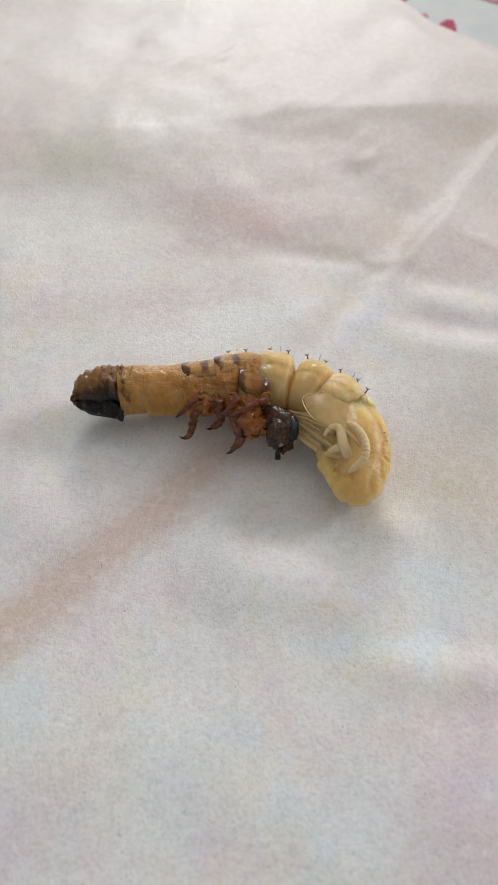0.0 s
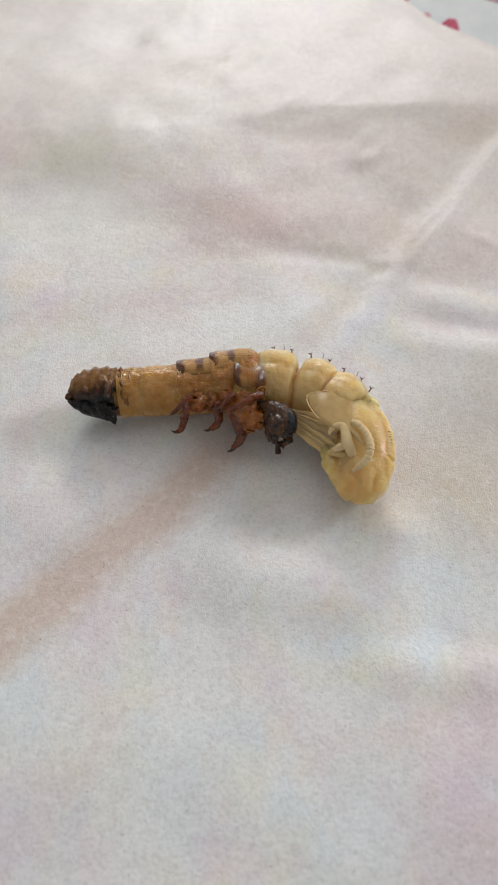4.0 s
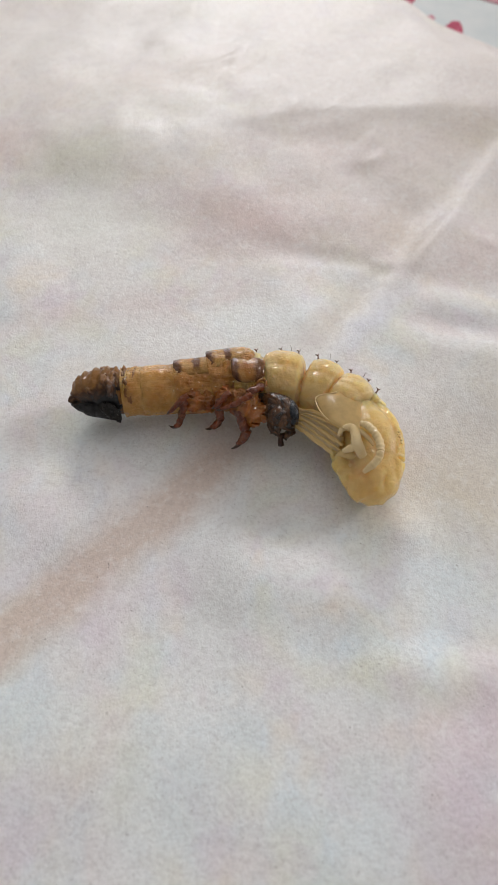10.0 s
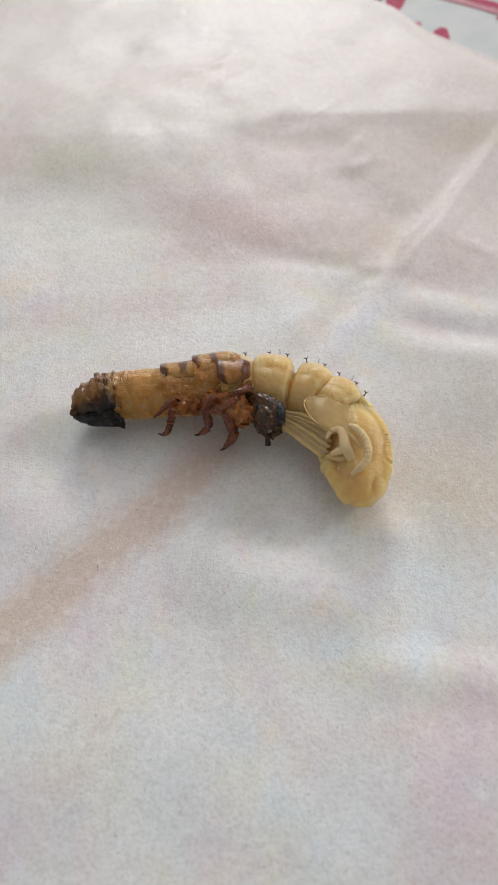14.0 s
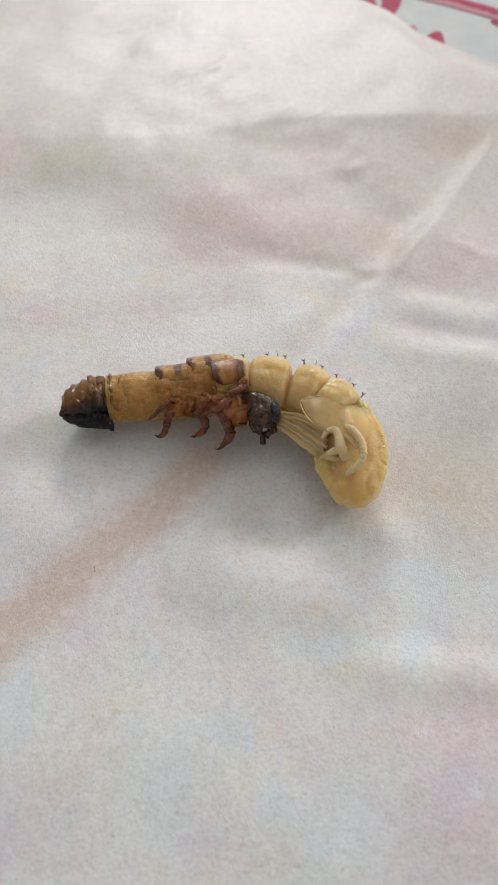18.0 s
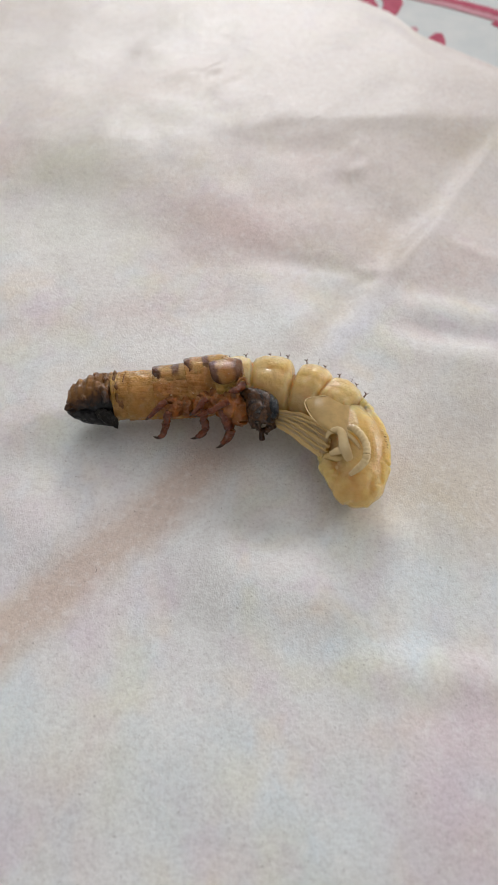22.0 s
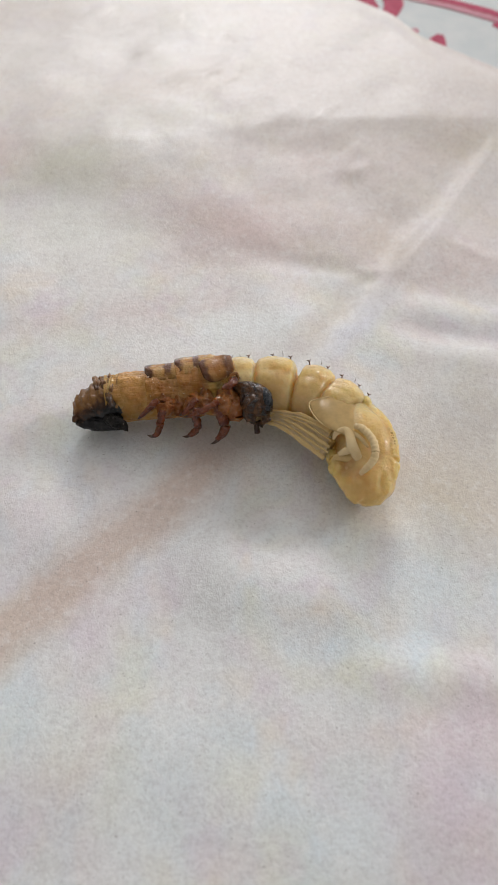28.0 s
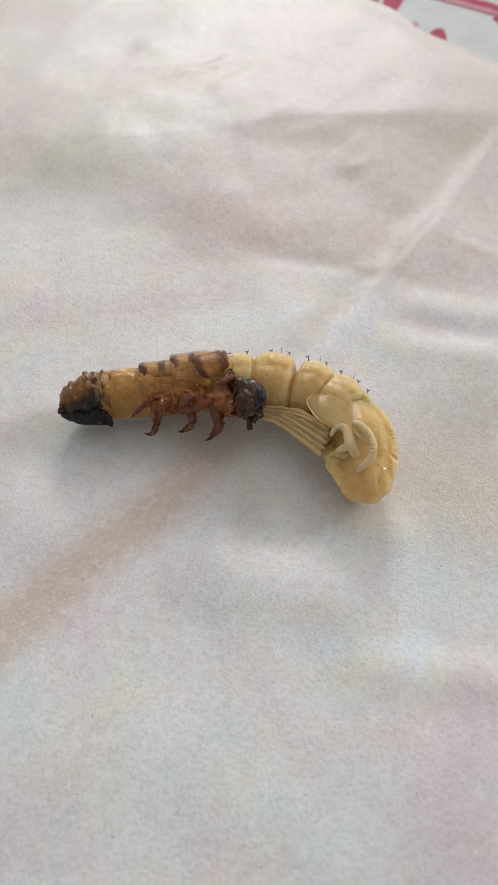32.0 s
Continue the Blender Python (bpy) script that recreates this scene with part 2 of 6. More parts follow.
def flesh(name, c, c2, rough=0.22, radius=4.5, weight=1.0, bump=0.09, coat=0.9, spread=(1.0, 0.7, 0.32), specks=0.0, streaks=0.0, wet=0.045, bands=(), front=0.0, creases=0.0):
    """Soft, moist tissue that lets light in. streaks: fine dark lines of wear;
    bands: (place, half width) of brown cross-bands along a back plate; front: the share of it that is brown at its front;
    creases: how deep sharp folds run over it."""
    m = Nodes(name, Subsurface_Weight=weight, Subsurface_Scale=radius * MM, Subsurface_Radius=spread, Coat_Weight=coat, Coat_Roughness=0.03, Coat_IOR=1.5, IOR=1.4, Specular_IOR_Level=0.05)
    n = m.ramp(m.noise(2.0, 4, 0.6, distortion=0.8), (0.34, 0.0), (0.66, 1.0))
    col = m.mix(n, c, c2)
    col = m.mix(m.ramp(m.noise(0.5, 3, 0.6), (0.58, 0.0), (0.78, 0.16)), col, tuple(min(0.9, q * 1.15 + 0.05) for q in c2))
    if creases:
        fold = m.math("ABSOLUTE", m.math("SUBTRACT", m.noise(2.2, 3, 0.55, stretch=(0.35, 1.2, 1.2), distortion=0.5), 0.5))
        # thin pale lines on the folds, glints put into the colour
        col = m.mix(m.ramp(fold, (0.0, 0.22), (0.03, 0.0)), col, tuple(min(0.8, q * 1.3 + 0.05) for q in c2))
    if streaks:
        col = m.mix(m.ramp(m.noise(0.8, 4, 0.65, distortion=2.5), (0.34, streaks), (0.44, 0.0)), col, tuple(q * 0.35 for q in c))
    if bands:
        across = m.add("ShaderNodeSeparateXYZ", Vector=m.add("ShaderNodeTexCoord").outputs["UV"])
        u = m.math("ADD", across.outputs["X"], m.math("MULTIPLY", m.math("SUBTRACT", m.noise(0.9, 3), 0.5), 0.22))
        dark = m.ramp(u, (0.80, 0.0), (0.88, 0.95))
        dark = m.math("MAXIMUM", dark, m.ramp(across.outputs["Y"], (0.92, 0.0), (0.98, 0.25)))
        if front:
            dark = m.math("MAXIMUM", dark, m.ramp(u, (front * 0.6, 0.85), (front * 1.3, 0.0)))
        for at, half in bands:
            off = m.math("DIVIDE", m.math("ABSOLUTE", m.math("SUBTRACT", u, at)), half)
            line = m.math("MULTIPLY", m.ramp(off, (0.5, 0.9), (1.0, 0.0)), m.ramp(across.outputs["Y"], (0.84, 1.0), (0.98, 0.0)))
            dark = m.math("MAXIMUM", dark, line)
        col = m.mix(dark, col, (0.085, 0.027, 0.008))
    if specks:
        col = m.mix(m.ramp(m.noise(0.24, 3, 0.7), (0.66, 0.0), (0.72, specks)), col, (0.80, 0.70, 0.56))
    m.colour(col)
    m.put(m.ramp(m.noise(0.5, 2), (0.3, rough - 0.08), (0.7, rough + 0.15)), m.bsdf.inputs["Roughness"])
    height = m.math("ADD", m.noise(1.0, 4, 0.6), m.math("MULTIPLY", m.noise(0.22, 3), 0.5))
    if creases:
        height = m.math("ADD", height, m.math("MULTIPLY", m.math("MINIMUM", fold, 0.12), 6.0 * creases))
    m.bump(height, bump, 1.0)
    m.put(m.ramp(m.noise(0.5, 2, 0.6), (0.40, 0.3 * coat), (0.50, coat)), m.bsdf.inputs["Coat Weight"])
    film = m.add("ShaderNodeBump", Height=m.noise(0.3, 2, 0.5), Distance=wet * MM, Strength=1.0)
    m.tree.links.new(film.outputs[0], m.bsdf.inputs["Coat Normal"])
    return m.mat


def chitin(name, c, c2, rough=0.35, grain=0.5, bump=0.08, through=0.0, specks=0.25, gloss=0.5, clear=0.0):
    """Thin horny cuticle with dry pale specks; through: the share of light that shines through it."""
    m = Nodes(name, Coat_Weight=0.6 * gloss, Coat_Roughness=0.05, Specular_IOR_Level=gloss * 0.5)
    col = m.mix(m.ramp(m.noise(grain * 3, 5, 0.65, distortion=1.2), (0.36, 0.0), (0.62, 1.0)), c, c2)
    col = m.mix(m.ramp(m.noise(grain * 0.9, 3, 0.6, distortion=2.0), (0.30, 0.4), (0.42, 0.0)), col, tuple(q * 0.5 for q in c))
    if specks:
        col = m.mix(m.ramp(m.noise(0.26, 3, 0.7), (0.67, 0.0), (0.74, specks)), col, (0.70, 0.58, 0.46))
    m.colour(col)
    m.put(m.ramp(m.noise(0.4, 2), (0.3, rough - 0.1), (0.7, rough + 0.2)), m.bsdf.inputs["Roughness"])
    m.bump(m.math("ADD", m.noise(grain, 4, 0.65, distortion=0.8), m.math("MULTIPLY", m.noise(grain * 0.25, 3), 0.3)), bump, 0.9)
    if clear:
        m.put(m.ramp(m.noise(1.8, 3), (0.35, 1 - clear), (0.65, 1 - clear * 0.4)), m.bsdf.inputs["Alpha"])
    if through:
        m.let_through(m.mix(0.5, col, tuple(min(1, q * 1.6) for q in c2)), through)
    return m.mat


def tail_chitin():
    """Amber above, blackened towards the underside and the base."""
    m = Nodes("blackened_tail_cuticle", Coat_Weight=0.6, Coat_Roughness=0.04, Specular_IOR_Level=0.08)
    sep = m.add("ShaderNodeSeparateXYZ", Vector=m.coords)
    rise = m.math("ADD", m.math("MULTIPLY", sep.outputs["Y"], 0.84), m.math("MULTIPLY", sep.outputs["Z"], 0.54))
    dark = m.math("SUBTRACT", m.math("MULTIPLY", sep.outputs["X"], 0.5), rise)
    dark = m.math("ADD", m.math("MULTIPLY", dark, 1 / (4 * MM)), m.math("MULTIPLY", m.math("SUBTRACT", m.noise(1.2, 4, 0.65, distortion=0.9), 0.5), 0.9))
    col = m.ramp(m.math("ADD", dark, 0.5), (0.10, (0.20, 0.088, 0.019)), (0.36, (0.065, 0.025, 0.008)), (0.64, (0.004, 0.004, 0.005)))
    col = m.mix(m.ramp(m.noise(0.25, 2), (0.70, 0.0), (0.78, 0.3)), col, (0.40, 0.33, 0.25))
    m.colour(col)
    m.put(m.ramp(m.noise(0.4, 2), (0.3, 0.25), (0.7, 0.55)), m.bsdf.inputs["Roughness"])
    m.bump(m.noise(0.6, 4, 0.65), 0.12, 0.9)
    return m.mat


def membrane(name, c, alpha):
    m = Nodes(name, Roughness=0.3, Coat_Weight=0.3, Coat_Roughness=0.05, Specular_IOR_Level=0.2, Alpha=alpha)
    col = m.mix(m.ramp(m.noise(0.8, 3), (0.35, 0.0), (0.65, 1.0)), c, tuple(q * 0.85 for q in c))
    m.colour(col)
    m.bump(m.noise(0.5, 3), 0.06, 0.8)
    thin = m.add("ShaderNodeBsdfTranslucent")
    m.put(col, thin.inputs["Color"])
    clear = m.add("ShaderNodeBsdfTransparent")
    veil = m.tree.nodes.new("ShaderNodeMixShader")
    veil.inputs[0].default_value = alpha
    m.tree.links.new(clear.outputs[0], veil.inputs[1])
    m.tree.links.new(thin.outputs[0], veil.inputs[2])
    both = m.tree.nodes.new("ShaderNodeMixShader")
    both.inputs[0].default_value = 0.45
    m.tree.links.new(m.bsdf.outputs[0], both.inputs[1])
    m.tree.links.new(veil.outputs[0], both.inputs[2])
    m.tree.links.new(both.outputs[0], m.tree.nodes["Material Output"].inputs["Surface"])
    return m.mat


SATIN, LINEN = satin(), plain_weave()
RED, ROSE = dye("crimson_print", (0.42, 0.035, 0.09), (0.50, 0.06, 0.13)), dye("rose_print", (0.55, 0.22, 0.28), (0.62, 0.33, 0.38))
CREAM = flesh("cream_pupal_tissue", (0.57, 0.40, 0.165), (0.65, 0.49, 0.24), radius=5.5, spread=(1.0, 0.76, 0.42), bump=0.06, wet=0.08)
HONEY = flesh("honey_pupal_tissue", (0.56, 0.37, 0.125), (0.64, 0.455, 0.19), radius=5.5, spread=(1.0, 0.75, 0.40), bump=0.06, wet=0.08)
PALE = flesh("pale_appendage_tissue", (0.74, 0.59, 0.34), (0.69, 0.52, 0.27), weight=0.0, bump=0.03, coat=0.8)
FOLD = flesh("cream_fold_tissue", (0.60, 0.42, 0.17), (0.66, 0.49, 0.225), weight=0.0, bump=0.05, wet=0.09)
WINGTISSUE = membrane("clear_honey_wing_tissue", (0.80, 0.61, 0.30), 0.72)
AMBER = flesh("amber_cuticle", (0.385, 0.180, 0.038), (0.54, 0.305, 0.090), radius=1.3, spread=(1.0, 0.76, 0.4), specks=0.5, coat=1.0, bump=0.10, wet=0.08, rough=0.25, creases=1.0)
PLATE = flesh("honey_back_plate_cuticle", (0.33, 0.155, 0.030), (0.48, 0.275, 0.080), radius=1.6, spread=(1.0, 0.7, 0.4), specks=0.25, coat=1.0, bump=0.09, wet=0.08, rough=0.22, bands=((0.50, 0.10),), creases=0.6)
NECK = flesh("honey_neck_plate_cuticle", (0.30, 0.125, 0.025), (0.44, 0.23, 0.064), radius=1.6, spread=(1.0, 0.7, 0.4), specks=0.5, coat=1.0, bump=0.09, wet=0.08, rough=0.22, bands=((2.0, 0.1),), front=0.36, creases=0.4)
RUSSET = flesh("russet_amber_cuticle", (0.325, 0.132, 0.026), (0.48, 0.235, 0.063), radius=1.1, spread=(1.0, 0.76, 0.4), specks=0.6, coat=1.0, bump=0.11, wet=0.09, rough=0.25, creases=1.2)
AMBER_DEEP = flesh("deep_amber_cuticle", (0.10, 0.036, 0.009), (0.27, 0.125, 0.034), radius=0.7, specks=0.35, streaks=0.4, coat=1.0, bump=0.10, wet=0.1)
AMBER_MID = flesh("russet_cuticle", (0.17, 0.052, 0.011), (0.31, 0.115, 0.028), radius=0.9, specks=0.6, coat=1.0, bump=0.10, wet=0.09)
BAND = chitin("brown_margin_cuticle", (0.075, 0.026, 0.008), (0.15, 0.055, 0.016), rough=0.3, grain=0.5, specks=0.0, through=0.15)
RUST = chitin("rusty_leg_cuticle", (0.085, 0.012, 0.003), (0.21, 0.046, 0.010), rough=0.18, grain=0.4, bump=0.10, specks=0.3, through=0.1, gloss=0.8)
CLAW = chitin("black_claw_cuticle", (0.02, 0.009, 0.006), (0.05, 0.016, 0.009), rough=0.25, grain=0.3, specks=0.0)
HEAD = chitin("blackened_amber_head_cuticle", (0.004, 0.004, 0.006), (0.10, 0.040, 0.012), rough=0.14, grain=0.5, bump=0.10, specks=0.08, gloss=0.6)
GLOSS = chitin("polished_black_cuticle", (0.012, 0.012, 0.013), (0.02, 0.018, 0.017), rough=0.2, grain=0.8, bump=0.01, specks=0.0, gloss=1.6)
BLACK = chitin("black_head_cuticle", (0.006, 0.008, 0.012), (0.022, 0.030, 0.040), rough=0.24, grain=0.35, bump=0.14, specks=0.35, gloss=0.55)
FLAP = chitin("granular_black_cuticle", (0.004, 0.004, 0.004), (0.014, 0.011, 0.009), rough=0.25, grain=0.25, bump=0.2, specks=0.7, gloss=0.25)
TAIL = tail_chitin()
GAUZE = membrane("gauzy_cast_membrane", (0.90, 0.72, 0.44), 0.75)
STEEL = dye("plain_board", (0.30, 0.22, 0.15), (0.34, 0.25, 0.17))
PLASTER = dye("cream_plaster", (0.77, 0.755, 0.735), (0.81, 0.795, 0.775))
EARTH = dye("plain_floor", (0.50, 0.46, 0.41), (0.56, 0.52, 0.46))


# ---- mesh helpers ----
def V(p):
    return Vector(p) * MM


def part(name, bm, material, parent=None, label="", origin=(0, 0, 0), smooth=True):
    """Links a bmesh, drawn in the place's metres, as one mesh object whose origin lies at origin (mm)."""
    mesh = bpy.data.meshes.new(name)
    o = V(origin)
    bmesh.ops.translate(bm, verts=bm.verts, vec=-o)
    bmesh.ops.recalc_face_normals(bm, faces=bm.faces)
    bm.to_mesh(mesh)
    bm.free()
    mesh.materials.append(material)
    if smooth:
        mesh.shade_smooth()
    ob = new(name, mesh)
    ob.parent = parent
    at = o
    p = parent
    while p is not None:
        at = at - p.location
        p = p.parent
    ob.location = at
    if label:
        tagged(ob, label)
    return ob


def spline(points, steps):
    """A smooth line through the points, as steps + 1 samples."""
    pts = [Vector(p) for p in points]
    pts = [2 * pts[0] - pts[1]] + pts + [2 * pts[-1] - pts[-2]]
    out = []
    for k in range(steps + 1):
        s = k / steps * (len(pts) - 3)
        i = min(int(s), len(pts) - 4)
        w = s - i
        a, b, c, d = pts[i:i + 4]
        out.append(0.5 * (2 * b + (c - a) * w + (2 * a - 5 * b + 4 * c - d) * w * w + (3 * b - a - 3 * c + d) * w ** 3))
    return out


def loft(path, radii, steps=24, around=32, lumps=None, rough=0.0, scale=1.0, seed=0, round_start=True, round_end=True, wide=1.0, bm=None):
    """A body of round section along path (mm), with radii (mm) given at the path's points. The section's first axis lies in the
    plane of RIGHT and RISE, the second along FRONT, stretched by wide. lumps(s, angle) adds to the radius; angle 0 is the back."""
    bm = bm or bmesh.new()
    line = spline(path, steps)
    r = spline([(q, 0, 0) for q in radii], steps)
    rings = []
    for k, p in enumerate(line):
        s = k / steps
        t = (line[min(k + 1, steps)] - line[max(k - 1, 0)]).normalized()
        e2 = (FRONT - FRONT.dot(t) * t).normalized()
        e1 = e2.cross(t)
        if e1.dot(RISE) < -0.2 or (abs(e1.dot(RISE)) <= 0.2 and e1.x < 0):
            e1 = -e1
        ring = []
        for j in range(around):
            a = 2 * math.pi * j / around
            q = max(r[k].x, 0.02)
            if lumps:
                q += lumps(s, a)
            d = math.cos(a) * e1 + math.sin(a) * e2 * wide
            at = p + q * d
            if rough:
                at = at + d * rough * (noise.fractal(Vector(at) / scale + Vector((seed, seed * 1.7, 0)), 0.7, 2.1, 4))
            ring.append(bm.verts.new(at * MM))
        rings.append(ring)
    for a, b in zip(rings, rings[1:]):
        for j in range(around):
            bm.faces.new((a[j], a[(j + 1) % around], b[(j + 1) % around], b[j]))
    for ring, p, flag in ((rings[0], line[0], round_start), (rings[-1], line[-1], round_end)):
        if flag:
            mid = bm.verts.new(p * MM)
            for j in range(around):
                bm.faces.new((ring[j], ring[(j + 1) % around], mid))
    return bm


def barrel(path, radius, end=0.55, **more):
    """A bulging ring-shaped body segment: narrow at both ends, full between."""
    line = spline(path, 8)
    prof = [0.3, end, 0.975, 0.995, 1.0, 0.995, 0.975, end, 0.3]
    rr = radius if isinstance(radius, (list, tuple)) else (radius, radius)
    radii = [q * (rr[0] + (rr[1] - rr[0]) * k / 8) for k, q in enumerate(prof)]
    ends = [line[0] + (line[0] - line[1]) * 0.0] + line[1:]
    return loft(ends, radii, steps=more.pop("steps", 28), **more)


def tube(points, radii, around=10, steps=16, **more):
    return loft(points, radii, steps=steps, around=around, **more)


def sheet(rows, thick, under=None):
    """A thin curved plate from rows of points (mm), with its thickness towards the underside, or down to the rows under."""
    bm = bmesh.new()
    n, m = len(rows), len(rows[0])
    top = [[bm.verts.new(V(p)) for p in row] for row in rows]
    low = [[bm.verts.new(V(p)) for p in row] for row in under] if under else [[bm.verts.new(V(p) - FRONT * thick * MM) for p in row] for row in rows]
    for i in range(n - 1):
        for j in range(m - 1):
            bm.faces.new((top[i][j], top[i + 1][j], top[i + 1][j + 1], top[i][j + 1]))
            bm.faces.new((low[i][j], low[i][j + 1], low[i + 1][j + 1], low[i + 1][j]))
    rim = [(i, 0) for i in range(n)] + [(n - 1, j) for j in range(1, m)] + [(i, m - 1) for i in range(n - 2, -1, -1)] + [(0, j) for j in range(m - 2, 0, -1)]
    for (a, b), (c, d) in zip(rim, rim[1:] + rim[:1]):
        bm.faces.new((top[a][b], low[a][b], low[c][d], top[c][d]))
    return bm


def fuse(ob, cell, passes, pitted=0.0, size=0.8):
    """Grows the overlapping lumps of a part into one soft skin, pitted with small dents (mm)."""
    m = ob.modifiers.new("fuse", "REMESH")
    m.mode, m.voxel_size, m.use_smooth_shade = "VOXEL", cell * MM, True
    m = ob.modifiers.new("soften", "SMOOTH")
    m.factor, m.iterations = 0.5, passes
    if pitted:
        dents = bpy.data.textures.new("dents", "CLOUDS")
        dents.noise_scale, dents.noise_depth = size * MM, 2
        m = ob.modifiers.new("dents", "DISPLACE")
        m.texture, m.strength, m.mid_level, m.texture_coords = dents, pitted * MM, 0.5, "LOCAL"


def empty(name, origin):
    ob = new(name)
    ob.empty_display_size = 0.005
    ob.location = V(origin)
    return ob


# ---- the cloth ----
def smooth(x, a, b):
    w = min(max((x - a) / (b - a), 0), 1)
    return w * w * (3 - 2 * w)


def bell(x, w):
    return math.exp(-(x / w) ** 2)


def crease(x, y, x0, y0, x1, y1, w, h, fade=0.35):
    """A straight ridge from (x0, y0) to (x1, y1), w wide and h high, that dies away at its ends."""
    dx, dy = x1 - x0, y1 - y0
    n = math.hypot(dx, dy)
    s = ((x - x0) * dx + (y - y0) * dy) / n / n
    d = ((x - x0) * dy - (y - y0) * dx) / n
    return h * bell(d, w) * smooth(s, -fade, fade) * (1 - smooth(s, 1 - fade, 1 + fade))


def edge_y(x):
    """The cloth's far hem."""
    return 117.5 - (0.95 if x > 25.8 else 0.35) * (x - 25.8) - 5.0 * smooth(x, 32.5, 39)


def puckers():
    """Short gathers that slant away from a drawn thread across the cloth."""
    rng = random.Random(5)
    thread = spline([(-36.63, 114.38, 0.80), (-19.14, 93.08, 1.00), (-3.81, 77.44, 1.50), (12.21, 59.07, 2.00), (21.15, 48.64, 1.50), (31.44, 36.35, 1.00), (37.93, 30.39, 0.80), (43.31, 24.90, 0.50)], 46)
    out = []
    for p in thread:
        far = 0.8 + 0.010 * max(p.y, 0)
        x0, y0 = p.x + rng.uniform(-3.0, 3.0), p.y + rng.uniform(-3.5, 3.5)
        a, n = radians(rng.uniform(15, 70)), far * rng.uniform(2.0, 7.5)
        out.append((x0, y0, x0 + n * math.cos(a), y0 + n * math.sin(a), far * rng.uniform(0.5, 1.3), far * rng.uniform(0.04, 0.17)))
    return out


PUCKERS = puckers()


def cloth_z(x, y):
    z = 0.0
    crest = 59.5 + 6.4 * smooth(x, -24, 18)
    lead = 2.9
    crisp = 0.30 + 0.40 * smooth(x, -14, 12)
    near = crest - y
    z += lead * ((1 - crisp) * bell(near, 15) + crisp * math.exp(-near / 9) if near > 0 else bell(near, 48))
    foot = 32.2 - 2.0 * smooth(x, 8, 20) - 0.42 * max(x - 19.5, 0)
    if y > foot:                                          # the cloth climbs beyond a soft fold
        z += 0.85 * smooth(x, -20, 14) * (1 - math.exp((foot - y) / 5)) * bell(y - foot, 20)
    # creases that meet in one point
    z += crease(x, y, 22.8, 28.5, 46, 62, 1.9, 1.0, 0.12) + crease(x, y, 21.5, 33, 26, 46, 2.2, -0.45, 0.3)
    z += crease(x, y, 18.6, 29.5, 9, 14, 1.6, -0.35, 0.25) + crease(x, y, 20.6, 28.5, 12, 13, 2.2, 0.28, 0.3)
    z += 0.35 * bell(math.hypot(x - 19.2, y - 30.6), 1.3) - 0.3 * bell(math.hypot(x - 19.6, y - 28.8), 1.2)
    z += crease(x, y, 2, 34.5, 17, 31.2, 1.6, -0.22) + crease(x, y, 33, 36, 42, 31, 1.2, 0.3)
    # soft rolls beside the animal
    z += crease(x, y, 24, 24, 42, 19, 2.8, 0.5, 0.3) + crease(x, y, 24, 19.5, 38, 15.5, 1.8, -0.35, 0.3) + crease(x, y, 22, 15.5, 40, 10.5, 2.4, 0.42, 0.3)
    for x0, y0, x1, y1, w, h in PUCKERS:
        if abs(x - x0) < 9 and abs(y - y0) < 14:
            z += crease(x, y, x0, y0, x1, y1, w, h)
    d = (x + 19) * 0.725 - (y + 17) * 0.688               # across the long dent in front of the animal
    along = (x + 19) * 0.688 + (y + 17) * 0.725
    z += (0.65 * bell(d + 5.4, 3.0) - 0.3 * bell(d - 1.0, 3.2)) * smooth(along, -40, -10) * (1 - smooth(along, 8, 19))
    z += crease(x, y, 12, -26.5, 30, -28.5, 2.4, 0.7) + crease(x, y, 21.5, -27.0, 24.5, -25.4, 0.8, 0.3) + crease(x, y, -5, -15, 13, -20, 4.4, 1.15) + crease(x, y, 13, -10.5, 19, -12.5, 2.0, 0.45)
    z += crease(x, y, -9, -37, 3, -27, 1.6, 0.22)
    z += 0.85 * noise.noise(Vector((x / 26, y / 26, 3.1))) * smooth(math.hypot(x, y - 3), 8, 26)
    z += 0.42 * noise.noise(Vector((x / 9, y / 9, 9.4))) * smooth(math.hypot(x, y - 3), 6, 20)
    z += 0.08 * noise.noise(Vector((x / 3.5, y / 3.5, 5.4))) * smooth(math.hypot(x, y - 3), 6, 20)
    z += 1.6 * bell(x - 33, 12) * bell(y - 10, 10) * smooth(x, 12, 26)
    z = max(z, -0.12 + 0.25 * z) if z < -0.16 else z
    z = max(z, -0.42)
    hem = edge_y(x) - y
    return z * smooth(hem, -2, 14) + 0.25 * bell(hem, 1.2)


